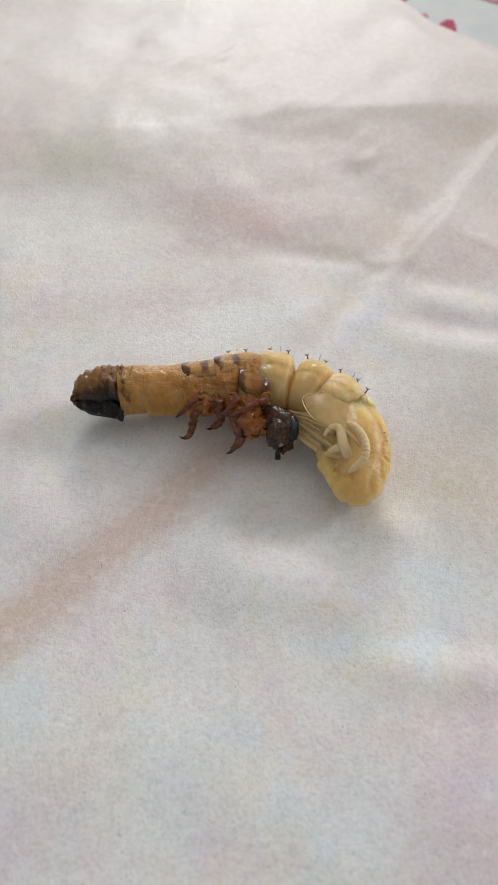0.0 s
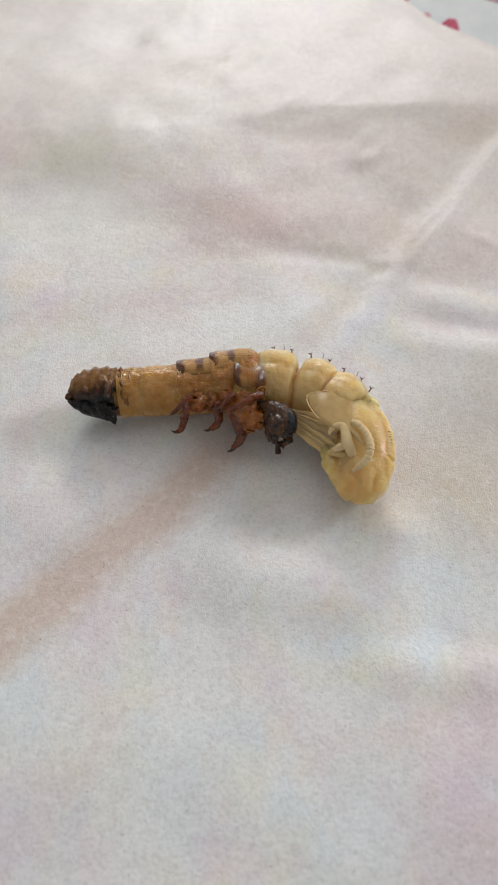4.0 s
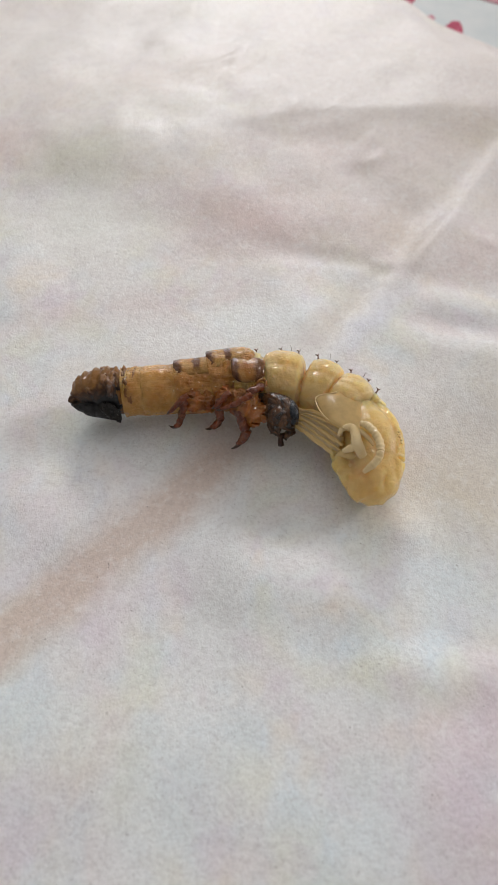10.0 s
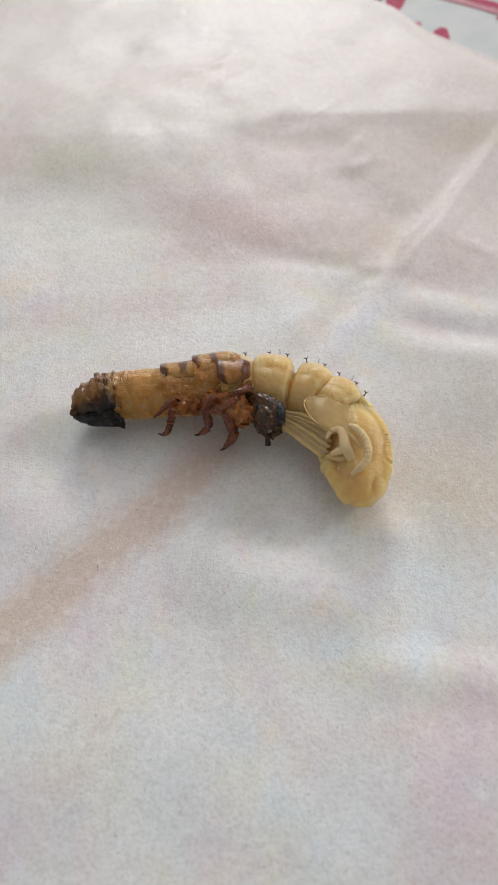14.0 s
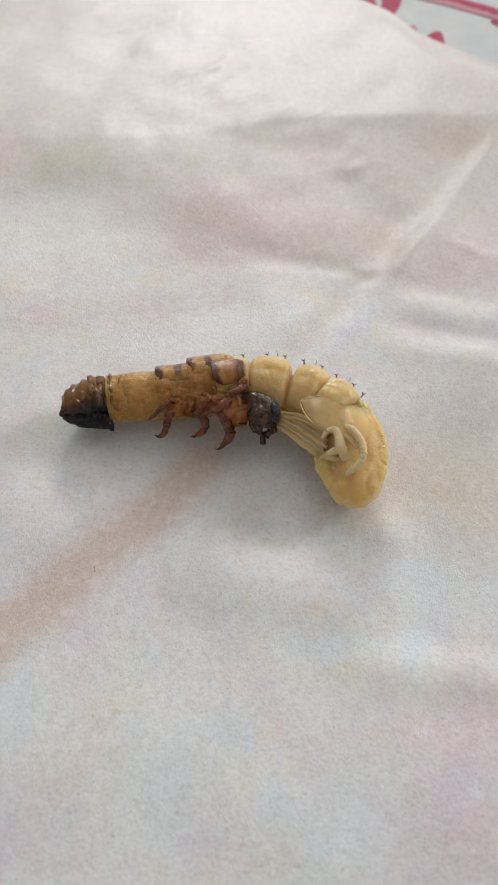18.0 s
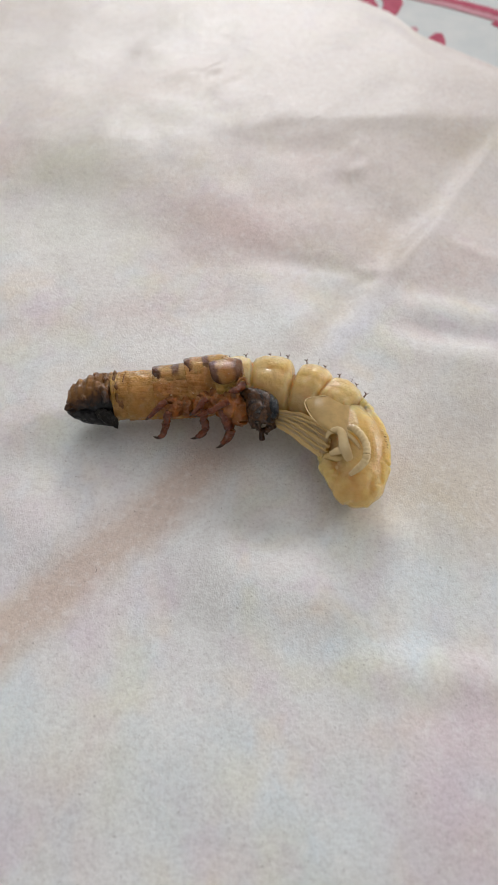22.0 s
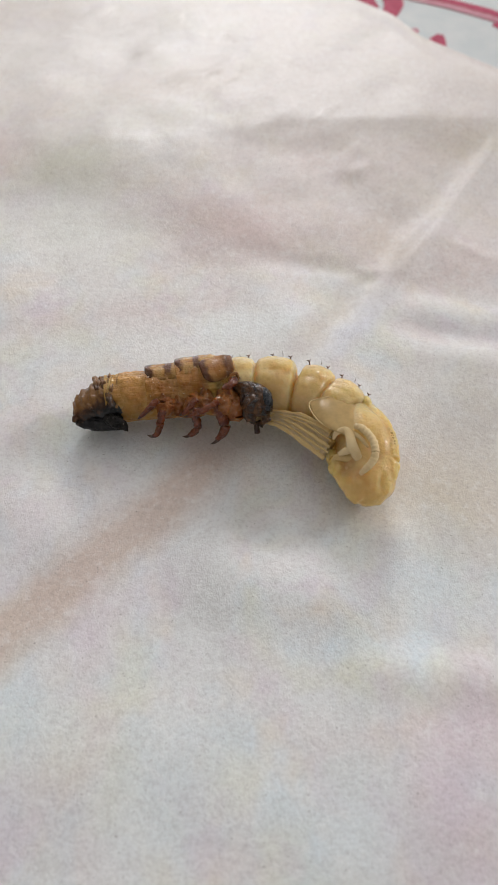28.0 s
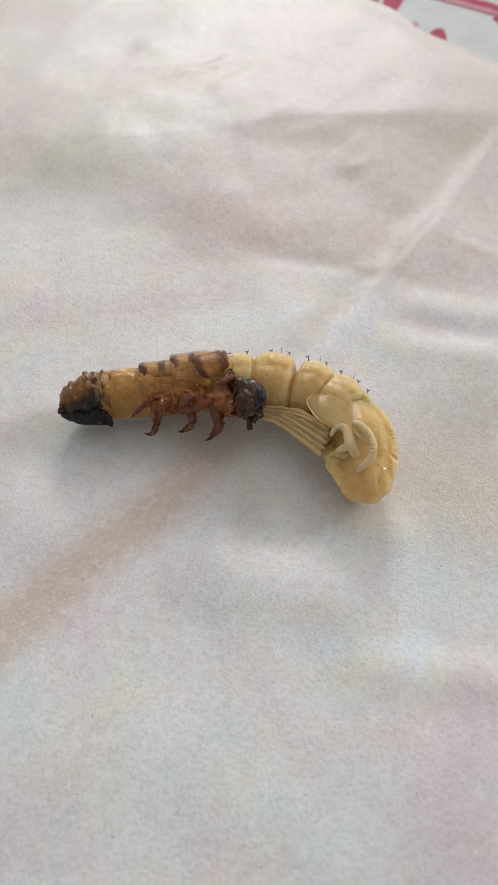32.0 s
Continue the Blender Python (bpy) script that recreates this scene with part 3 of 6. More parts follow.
def build_cloth():
    bm = bmesh.new()
    nx, ny = 250, 300
    top, low = [], []
    for i in range(nx + 1):
        u = i / nx * 2 - 1
        x = 62 * u + 68 * u ** 5
        rt, rl = [], []
        far = edge_y(x)
        for j in range(ny + 1):
            w = j / ny
            y = -150 + (far + 150) * (1 - (1 - w) ** 1.35)
            z = cloth_z(x, y)
            rt.append(bm.verts.new((x * MM, y * MM, z * MM)))
            if i in (0, nx) or j in (0, ny):
                rl.append((x, y, z))
        top.append(rt)
    for i in range(nx):
        for j in range(ny):
            bm.faces.new((top[i][j], top[i + 1][j], top[i + 1][j + 1], top[i][j + 1]))
    rim = top[0][:] + [top[i][ny] for i in range(1, nx + 1)] + top[nx][-2::-1] + [top[i][0] for i in range(nx - 1, 0, -1)]
    low = [bm.verts.new((v.co.x, v.co.y, v.co.z - 0.4 * MM)) for v in rim]
    for k in range(len(rim)):
        a = (k + 1) % len(rim)
        bm.faces.new((rim[k], rim[a], low[a], low[k]))
    ob = part("satin_cloth", bm, SATIN)
    return tagged(ob, "pale creased satin cloth with faint pastel blots", "cloth")


def flat_patch(points, z=-0.45):
    bm = bmesh.new()
    top = [bm.verts.new((x * MM, y * MM, (z + 0.1) * MM)) for x, y in points]
    low = [bm.verts.new((x * MM, y * MM, (z - 0.2) * MM)) for x, y in points]
    bm.faces.new(top)
    for k in range(len(points)):
        a = (k + 1) % len(points)
        bm.faces.new((top[k], low[k], low[a], top[a]))
    return bm


def slab(x0, x1, y0, y1, z0, z1, wave=0.0, cells=1):
    bm = bmesh.new()
    grid = [[bm.verts.new((x0 + (x1 - x0) * i / cells, y0 + (y1 - y0) * j / cells, z1 + wave * noise.noise(Vector((i * 0.7, j * 0.7, 2))))) for j in range(cells + 1)] for i in range(cells + 1)]
    for i in range(cells):
        for j in range(cells):
            bm.faces.new((grid[i][j], grid[i + 1][j], grid[i + 1][j + 1], grid[i][j + 1]))
    rim = grid[0][:] + [grid[i][cells] for i in range(1, cells + 1)] + grid[cells][-2::-1] + [grid[i][0] for i in range(cells - 1, 0, -1)]
    low = [bm.verts.new((v.co.x, v.co.y, z0)) for v in rim]
    for k in range(len(rim)):
        a = (k + 1) % len(rim)
        bm.faces.new((rim[k], rim[a], low[a], low[k]))
    bm.faces.new(low)
    return bm


def block(bm, low, high):
    """Adds an upright box to bm, from its low to its high corner, in metres."""
    v = [bm.verts.new(((low, high)[i & 1][0], (low, high)[i >> 1 & 1][1], (low, high)[i >> 2][2])) for i in range(8)]
    for a, b, c, d in ((0, 1, 3, 2), (4, 5, 7, 6), (0, 1, 5, 4), (2, 3, 7, 6), (0, 2, 6, 4), (1, 3, 7, 5)):
        bm.faces.new((v[a], v[b], v[c], v[d]))


def build_support():
    tagged(part("floor", slab(-1.5, 1.5, -1.7, 2.2, -0.85, -0.75), EARTH, smooth=False), "plain floor below the table", "floor", kind="structure")
    tagged(part("ceiling", slab(-1.5, 1.5, -1.7, 2.2, 1.85, 1.95), PLASTER, smooth=False), "plain cream ceiling", "ceiling", kind="structure")
    tagged(part("wall_south", slab(-1.5, 1.5, -1.8, -1.7, -0.85, 1.95), PLASTER, smooth=False), "plain cream wall", "wall", kind="structure")
    tagged(part("wall_west", slab(-1.6, -1.5, -1.8, 2.2, -0.85, 1.95), PLASTER, smooth=False), "plain cream wall", "wall", kind="structure")
    w = SIDE_WINDOW
    east = bmesh.new()
    for y0, y1, z0, z1 in ((-1.8, w["y0"], -0.85, 1.95), (w["y1"], 2.2, -0.85, 1.95), (w["y0"], w["y1"], -0.85, w["z0"]), (w["y0"], w["y1"], w["z1"], 1.95)):
        block(east, (w["x"], y0, z0), (w["x"] + 0.2, y1, z1))
    tagged(part("wall_east", east, PLASTER, smooth=False), "plain cream wall with a window opening", "wall", kind="structure")
    w = WINDOW
    north = bmesh.new()
    for x0, x1, z0, z1 in ((-1.6, w["x0"], -0.85, 1.95), (w["x1"], 1.6, -0.85, 1.95), (w["x0"], w["x1"], -0.85, w["z0"]), (w["x0"], w["x1"], w["z1"], 1.95)):
        block(north, (x0, w["y"], z0), (x1, w["y"] + 0.2, z1))
    tagged(part("wall_north", north, PLASTER, smooth=False), "plain cream wall with a wide window opening", "wall", kind="structure")
    board = part("table_top", slab(-0.7, 0.7, -0.5, 0.5, -0.03, -0.0016), STEEL, smooth=False)
    tagged(board, "plain wooden table top under the linen", "table top", kind="structure")
    linen = part("tablecloth", slab(-0.72, 0.72, -0.52, 0.52, -0.0015, -0.00055), LINEN, smooth=False)
    tagged(linen, "white tablecloth printed with crimson leaf shapes", "tablecloth")
    leaf = [(39.0, 99.0), (40.2, 101.6), (41.9, 103.4), (43.2, 103.0), (43.3, 100.4), (42.8, 96.8), (40.5, 97.6)]
    part("leaf_print", flat_patch(leaf), RED, linen, "crimson triangular leaf print", smooth=False)
    part("leaf_print", flat_patch([(36.0, 103.6), (36.4, 105.4), (38.0, 106.0), (38.4, 104.6), (37.4, 103.4)]), ROSE, linen, smooth=False)
    part("leaf_print", flat_patch([(31.5, 112.5), (32.6, 116.5), (32.4, 121.5), (34.5, 124.0), (37.0, 121.0), (36.8, 116.5), (35.2, 112.4), (33.2, 109.0)]), RED, linen, smooth=False)
    part("leaf_print", flat_patch([(22, 118), (27, 122), (30.5, 119), (31.2, 115), (27, 115)]), RED, linen, smooth=False)
    part("stem_print", flat_patch([(38, 121.5), (47, 117.2), (55.0, 112.2), (62, 106), (62.4, 108.4), (55.5, 114.8), (47.5, 119.4), (39, 123.2)]), RED, linen, "crimson stem stripe", smooth=False)
    part("stem_print", flat_patch([(37, 119.6), (46.5, 114.8), (55, 109.2), (61.8, 103.6), (62, 105.7), (55, 111.9), (47, 116.9), (38, 121.2)]), ROSE, linen, "rose stripe beside the stem", smooth=False)
    part("leaf_print", flat_patch([(54.5, 107.5), (55.5, 109.0), (58, 107), (59, 102.5), (57, 104)]), RED, linen, smooth=False)


# ---- the pupa ----
def crest_lumps(seed, big=0.35):
    """Soft pads along the back, smaller ones beside them, and shallow folds round a segment."""
    def f(s, a):
        d = math.atan2(math.sin(a), math.cos(a))
        hump = math.sin(math.pi * s)
        v = big * math.exp(-(d / 0.6) ** 2) * max(hump, 0) ** 1.1 - 0.10 * (1 - smooth(hump, 0.2, 0.6))
        v += 0.6 * big * math.exp(-((d - 0.75) / 0.3) ** 2) * math.exp(-((s - 0.6) / 0.2) ** 2)
        v += 0.35 * big * math.exp(-((d - 1.25) / 0.3) ** 2) * math.exp(-((s - 0.42) / 0.22) ** 2)
        v -= 0.32 * big * math.exp(-((d - 1.0) / 0.12) ** 2) * hump
        return v + 0.05 * math.sin(3 * a + seed) * hump
    return f


def spine(at, up, parent):
    """A forked dark bristle on a pad's edge, with a paler foot."""
    a, d = Vector(at), Vector(up).normalized()
    side = d.cross(FRONT).normalized()
    bm = tube([a - d * 0.3, a + d * 0.15, a + d * 0.32], [0.11, 0.075, 0.055], around=6, steps=4)
    tube([a + d * 0.28, a + d * 0.36 - side * 0.18, a + d * 0.40 - side * 0.36], [0.07, 0.07, 0.02], around=6, steps=4, bm=bm)
    tube([a + d * 0.28, a + d * 0.44 + side * 0.10, a + d * 0.60 + side * 0.16], [0.06, 0.04, 0.015], around=6, steps=4, bm=bm)
    part("bristle", bm, BAND, parent, "dark forked bristle")


def hair(at, up, parent):
    a, d = Vector(at), Vector(up).normalized()
    part("hair", tube([a - d * 0.2, a + d * 0.2, a + d * 0.5 - RIGHT * 0.12], [0.045, 0.03, 0.012], around=5, steps=4), BAND, parent)


def build_pupa():
    pupa = empty("beetle_pupa", (9.82, 4.57, 0.00))
    tagged(pupa, "moist cream-coloured beetle pupa curled on the satin cloth", "insect")
    segs = []
    specs = (
        (((-13.44, 4.89, 3.40), (-10.73, 5.23, 3.40), (-7.11, 5.66, 3.50)), (2.1, 2.4), ()),
        (((-8.36, 5.83, 3.40), (-6.29, 5.92, 3.50), (-4.09, 6.10, 3.60)), 2.6, ()),
        (((-5.61, 6.01, 3.50), (-3.40, 6.19, 3.60), (-0.91, 6.28, 3.80)), 3.0, ()),
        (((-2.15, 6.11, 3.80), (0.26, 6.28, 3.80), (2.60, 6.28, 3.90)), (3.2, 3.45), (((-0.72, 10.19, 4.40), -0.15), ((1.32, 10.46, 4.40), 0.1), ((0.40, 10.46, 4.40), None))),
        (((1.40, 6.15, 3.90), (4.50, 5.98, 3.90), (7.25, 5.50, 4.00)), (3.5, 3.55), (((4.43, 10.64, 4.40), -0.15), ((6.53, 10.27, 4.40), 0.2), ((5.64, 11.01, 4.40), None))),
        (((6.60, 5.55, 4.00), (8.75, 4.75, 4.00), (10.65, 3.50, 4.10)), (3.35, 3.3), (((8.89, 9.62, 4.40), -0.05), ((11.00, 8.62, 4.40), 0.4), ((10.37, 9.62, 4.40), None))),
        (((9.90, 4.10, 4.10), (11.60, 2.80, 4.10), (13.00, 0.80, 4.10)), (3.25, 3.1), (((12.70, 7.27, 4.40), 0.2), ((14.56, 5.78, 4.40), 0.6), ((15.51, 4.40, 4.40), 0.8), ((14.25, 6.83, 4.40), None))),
    )
    belly = bmesh.new()
    for k, (line, r, spines) in enumerate(specs):
        lobes = crest_lumps(k * 1.3, 0.1 if k < 3 else 0.45 if k == 3 else 0.55)
        if k < 3:
            segs.append(part("abdomen_segment", barrel(line, r, end=0.9, around=40, lumps=lobes, rough=0.13, scale=1.3, seed=k), CREAM, pupa, origin=line[1]))
            continue
        barrel(line, r, end=0.89, around=64, lumps=lobes, rough=0.08, scale=1.0, seed=k, steps=40, bm=belly)
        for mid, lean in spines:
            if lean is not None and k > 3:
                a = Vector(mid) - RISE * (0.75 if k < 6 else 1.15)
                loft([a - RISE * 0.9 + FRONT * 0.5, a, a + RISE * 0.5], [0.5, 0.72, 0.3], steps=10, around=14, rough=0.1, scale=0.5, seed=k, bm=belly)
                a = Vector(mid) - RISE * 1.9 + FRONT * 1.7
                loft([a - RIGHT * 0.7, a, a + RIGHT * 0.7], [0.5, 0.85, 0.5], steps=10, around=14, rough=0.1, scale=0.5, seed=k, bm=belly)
    abdomen = part("abdomen", belly, CREAM, pupa, "soft cream abdomen with knobbly segments", origin=specs[4][0][1])
    fuse(abdomen, 0.09, 6, 0.16, 1.1)
    segs.append(abdomen)
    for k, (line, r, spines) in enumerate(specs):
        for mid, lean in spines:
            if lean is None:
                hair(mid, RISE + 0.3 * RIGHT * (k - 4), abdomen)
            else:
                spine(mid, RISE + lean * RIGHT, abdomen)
    body = loft([(12.74, 1.60, 3.90), (13.51, -1.37, 4.00), (13.82, -4.06, 4.10), (13.80, -6.23, 4.00), (13.67, -7.86, 3.80), (13.58, -9.03, 3.60), (13.60, -10.00, 3.20)],
                [2.6, 3.35, 3.35, 3.05, 2.8, 2.2, 0.9], steps=44, around=56, rough=0.10, scale=1.8, seed=7,
                lumps=lambda s, a: -0.75 * math.exp(-((a - 1.45) / 0.4) ** 2 - ((s - 0.42) / 0.12) ** 2) - 0.5 * math.exp(-((a - 1.22) / 0.13) ** 2 - ((s - 0.72) / 0.10) ** 2))
    # raised side of the shield, and the swellings behind it
    loft([(15.07, 2.09, 4.80), (16.00, -0.78, 5.20), (16.15, -3.86, 5.20), (15.71, -6.84, 5.00), (14.98, -8.63, 4.40)], [0.7, 1.1, 1.25, 1.15, 0.7], steps=30, around=28, rough=0.12, scale=0.8, seed=13, bm=body)
    for k, (mid, r) in enumerate((((14.71, 2.77, 5.00), 0.95), ((15.82, 0.80, 5.00), 0.7), ((13.89, 3.85, 4.90), 0.9))):
        along = (RIGHT - 0.9 * RISE).normalized() * 0.8
        loft([Vector(mid) - along, mid, Vector(mid) + along], [r * 0.5, r, r * 0.5], steps=12, around=20, rough=0.1, scale=0.7, seed=20 + k, bm=body)
    # bases of the wings and legs
    loft([(9.37, 0.29, 5.40), (11.40, -0.55, 5.80), (13.69, -1.58, 5.80), (15.22, -3.99, 5.40)], [0.6, 1.1, 1.4, 1.2], steps=22, around=24, rough=0.08, scale=1, seed=15, bm=body)
    loft([(9.78, -3.55, 4.40), (10.15, -5.02, 4.70), (10.59, -6.64, 4.70), (11.31, -8.19, 4.40)], [0.6, 0.9, 0.9, 0.8], steps=22, around=20, rough=0.3, scale=0.7, seed=12, bm=body)
    loft([(11.09, 1.06, 5.10), (12.60, 0.13, 5.50), (14.48, -0.84, 5.30), (15.94, -1.92, 4.80)], [0.6, 1.2, 1.25, 0.8], steps=24, around=24, rough=0.08, scale=0.8, seed=17, bm=body)
    # bowed head: two cheeks beside a groove
    loft([(12.18, -6.76, 4.40), (12.44, -8.14, 4.30), (13.01, -9.33, 3.90)], [1.4, 1.9, 1.4], steps=18, around=22, rough=0.06, scale=1.0, seed=10, bm=body)
    loft([(14.95, -6.66, 5.20), (14.83, -7.98, 5.00), (14.45, -9.13, 4.30)], [0.8, 1.2, 1.0], steps=16, around=20, rough=0.06, scale=0.8, seed=14, bm=body)
    thorax = part("forebody", body, HONEY, pupa, "honey-coloured thorax and bowed head", origin=(12.01, 2.79, 4.20))
    fuse(thorax, 0.09, 12, 0.13, 1.0)
    part("shield_edge", loft([(15.81, 0.45, 5.60), (16.45, -1.80, 6.00), (16.72, -3.78, 6.00), (16.43, -6.19, 5.60)], [0.16, 0.24, 0.26, 0.16], steps=150, around=14, rough=0.12, scale=0.3, seed=16,
                             lumps=lambda s, a: 0.07 * math.sin(s * 110)), FOLD, thorax, "bead-edged pronotum rim")
    # wing pad: a leaf with a sheer rim, its tip free
    top = spline([(7.97, 1.93, 6.90), (9.53, 2.35, 7.20), (11.09, 2.26, 7.10), (12.87, 1.51, 6.70), (14.71, 0.40, 5.60)], 18)
    low = spline([(7.97, 1.93, 6.90), (8.53, -0.90, 7.40), (10.19, -2.80, 7.70), (12.17, -3.63, 7.20), (14.08, -3.74, 5.80)], 18)
    rows = [[a.lerp(b, w) + FRONT * (0.35 * math.sin(math.pi * w) * min(1, k / 4)) for w in [j / 8 for j in range(9)]] for k, (a, b) in enumerate(zip(top, low))]
    wing = part("wing_pad", sheet(rows, 0.22), WINGTISSUE, thorax, "sheer-edged folded wing pad")
    rim = spline([(10.29, 2.31, 7.35), (7.96, 1.85, 7.00), (8.52, -0.93, 7.45), (10.39, -2.81, 7.50)], 20)
    part("rim", tube([tuple(q) for q in rim], [0.07] * 21, around=8, steps=40), PALE, wing)
    # curled antenna of beads
    arc = [(12.41, -2.48, 8.00), (13.13, -3.07, 8.20), (13.79, -4.26, 8.30), (14.08, -5.65, 8.20), (13.78, -6.82, 7.80), (13.02, -7.44, 7.20), (12.33, -7.66, 6.40)]
    part("antenna", loft(arc, [0.30, 0.42, 0.43, 0.43, 0.42, 0.40, 0.25], steps=110, around=14, rough=0.05, scale=0.5, seed=2, lumps=lambda s, a: 0.035 * math.sin(s * 105) * (1 - s)), PALE, thorax, "pale beaded curled antenna")
    # folded legs
    legs = tube([(9.96, -3.45, 7.00), (10.33, -2.89, 7.40), (11.24, -2.72, 7.70), (11.68, -3.40, 7.70), (11.79, -4.60, 7.50), (12.19, -5.59, 7.00), (12.64, -5.96, 6.20)], [0.2, 0.32, 0.42, 0.52, 0.62, 0.55, 0.4], around=16, steps=34, rough=0.05, scale=0.6, seed=3, wide=0.6)
    tube([(10.32, -5.12, 6.50), (11.03, -5.01, 6.90), (11.84, -4.79, 7.00)], [0.3, 0.42, 0.5], around=14, steps=16, rough=0.06, scale=0.6, seed=4, wide=0.6, bm=legs)
    fuse(part("leg", legs, PALE, thorax, "pale folded leg"), 0.08, 8)
    legs = tube([(9.86, -4.86, 5.40), (10.92, -5.04, 5.80), (12.09, -5.54, 5.90), (12.80, -6.14, 5.70)], [0.35, 0.5, 0.5, 0.35], around=12, steps=16, rough=0.1, scale=0.6, seed=5)
    tube([(10.76, -6.22, 4.80), (12.05, -6.24, 5.30), (13.35, -6.67, 5.30)], [0.5, 0.6, 0.4], around=14, steps=14, rough=0.1, scale=0.6, seed=6, bm=legs)
    fuse(part("leg", legs, FOLD, thorax), 0.09, 4)
    part("leg", tube([(12.22, -3.19, 7.60), (12.87, -4.00, 7.70), (13.51, -5.11, 7.60)], [0.25, 0.24, 0.16], around=10, steps=12), PALE, thorax)
    # cast linings of legs and windpipes, drawn out as the skin slides away
    strands = []
    for k, (line, rr) in enumerate((
            (((1.26, 2.59, 4.40), (5.22, 1.87, 4.80), (8.08, 0.62, 5.50), (10.64, -2.42, 6.70)), (0.16, 0.2, 0.26, 0.28)),
            (((1.26, 2.33, 4.30), (5.08, 1.45, 4.70), (7.72, -0.19, 5.30), (10.61, -3.27, 6.40)), (0.15, 0.18, 0.26, 0.3)),
            (((1.25, 2.07, 4.20), (5.08, 1.19, 4.50), (7.59, -0.69, 5.00), (10.48, -3.91, 6.00)), (0.15, 0.18, 0.24, 0.3)),
            (((1.25, 1.89, 4.00), (4.88, 0.84, 4.30), (7.39, -1.20, 4.70), (10.31, -4.34, 5.50)), (0.15, 0.18, 0.24, 0.3)),
            (((1.25, 1.70, 3.80), (4.81, 0.49, 4.00), (7.20, -1.63, 4.30), (9.91, -4.70, 4.90)), (0.14, 0.17, 0.24, 0.3)),
            (((5.28, 2.02, 3.80), (7.53, 0.56, 4.00), (9.03, -1.31, 4.40), (10.26, -3.43, 4.80)), (0.3, 0.6, 1.0, 1.3)),
            (((5.20, 1.39, 4.90), (7.09, 0.47, 5.50), (8.88, -0.98, 6.30), (10.37, -2.40, 6.90)), (0.12, 0.14, 0.2, 0.2)))):
        strands.append(part("membrane_strand", loft([tuple(q) for q in line], [q * (1 if k == 5 else (1.0, 0.5, 0.85, 0.6, 1.0, 1, 0.7)[k]) for q in rr], steps=40, around=14, rough=0.14, scale=1.4, seed=30 + k, wide=0.6), FOLD, pupa, "sheer drawn-out membrane strand", origin=line[3]))
    over = spline([(1.26, 2.51, 4.50), (5.21, 1.80, 4.90), (8.07, 0.55, 5.60), (10.62, -2.48, 6.80)], 24)
    under = spline([(1.25, 1.54, 3.80), (4.81, 0.33, 4.00), (7.19, -1.86, 4.30), (9.90, -4.85, 4.90)], 24)
    web = [[a.lerp(b, j / 16) + FRONT * 0.10 * math.sin(j * 1.9 + 0.12 * k) * min(1, k / 6) for j in range(17)] for k, (a, b) in enumerate(zip(over, under))]
    strands.append(part("membrane_web", sheet(web, 0.06), GAUZE, pupa, "sheer wrinkled membrane web", origin=(10.62, -2.48, 6.80)))
    return pupa, segs, thorax, strands



# ---- the cast skin ----
def wrinkles(seed, folds=3.0, deep=0.12, back=0.0):
    """Ring folds that run round a segment, deeper on its back."""
    def f(s, a):
        d = math.atan2(math.sin(a), math.cos(a))
        v = deep * math.sin(folds * 2 * math.pi * s + 0.5 * math.sin(2 * a + seed)) * (0.4 + 0.6 * max(math.cos(a * 0.5), 0))
        return v + back * math.exp(-(d / 0.7) ** 2) * s
    return f


def shell(line, r0, r1, seed, flare=0.14, tuck=0.75, **more):
    """One ring of the skin from its hidden front end to its rear margin, which stands out on the back only."""
    prof = [tuck, 0.93, 0.99, 1.0, 1.0, 1.0, 0.99]
    pts = spline(line, 6)
    radii = [q * (r0 + (r1 - r0) * k / 6) for k, q in enumerate(prof)]
    folds = more.pop("lumps")

    def lumps(s, a):
        d = math.atan2(math.sin(a), math.cos(a))
        return folds(s, a) + flare * r1 * math.exp(-(d / 0.9) ** 2) * smooth(s, 0.55, 1.0)
    return loft([tuple(p) for p in pts], radii, steps=more.pop("steps", 60), around=110, seed=seed, lumps=lumps, **more)


def split_back(bm, line, edge):
    """Opens a ring of the skin along its back, where it tore; edge: how far down, as a cosine."""
    axis = spline(line, 20)
    gone = []
    for f in bm.faces:
        c = f.calc_center_median() / MM
        p = min(axis, key=lambda q: (q - c).length)
        d = (c - p).normalized()
        if d.dot(RISE) > edge + 0.08 * noise.noise(c * 1.5):
            gone.append(f)
    bmesh.ops.delete(bm, geom=gone, context="FACES")
    return bm


def crumple(ob, deep, size):
    """Puckers a thin shell (mm)."""
    folds = bpy.data.textures.new("folds", "CLOUDS")
    folds.noise_scale, folds.noise_depth = size * MM, 3
    m = ob.modifiers.new("crumple", "DISPLACE")
    m.texture, m.strength, m.mid_level, m.texture_coords = folds, deep * MM, 0.5, "LOCAL"


def frame_at(line, s):
    """The point of a ring's axis at s, and the directions of its back and its front side."""
    pts = spline(line, 40)
    k = min(max(int(s * 40), 0), 39)
    t = (pts[k + 1] - pts[k]).normalized()
    p = pts[k] + (pts[k + 1] - pts[k]) * (s * 40 - k)
    e2 = (FRONT - FRONT.dot(t) * t).normalized()
    e1 = e2.cross(t)
    return p, (-e1 if e1.dot(RISE) < 0 else e1), e2


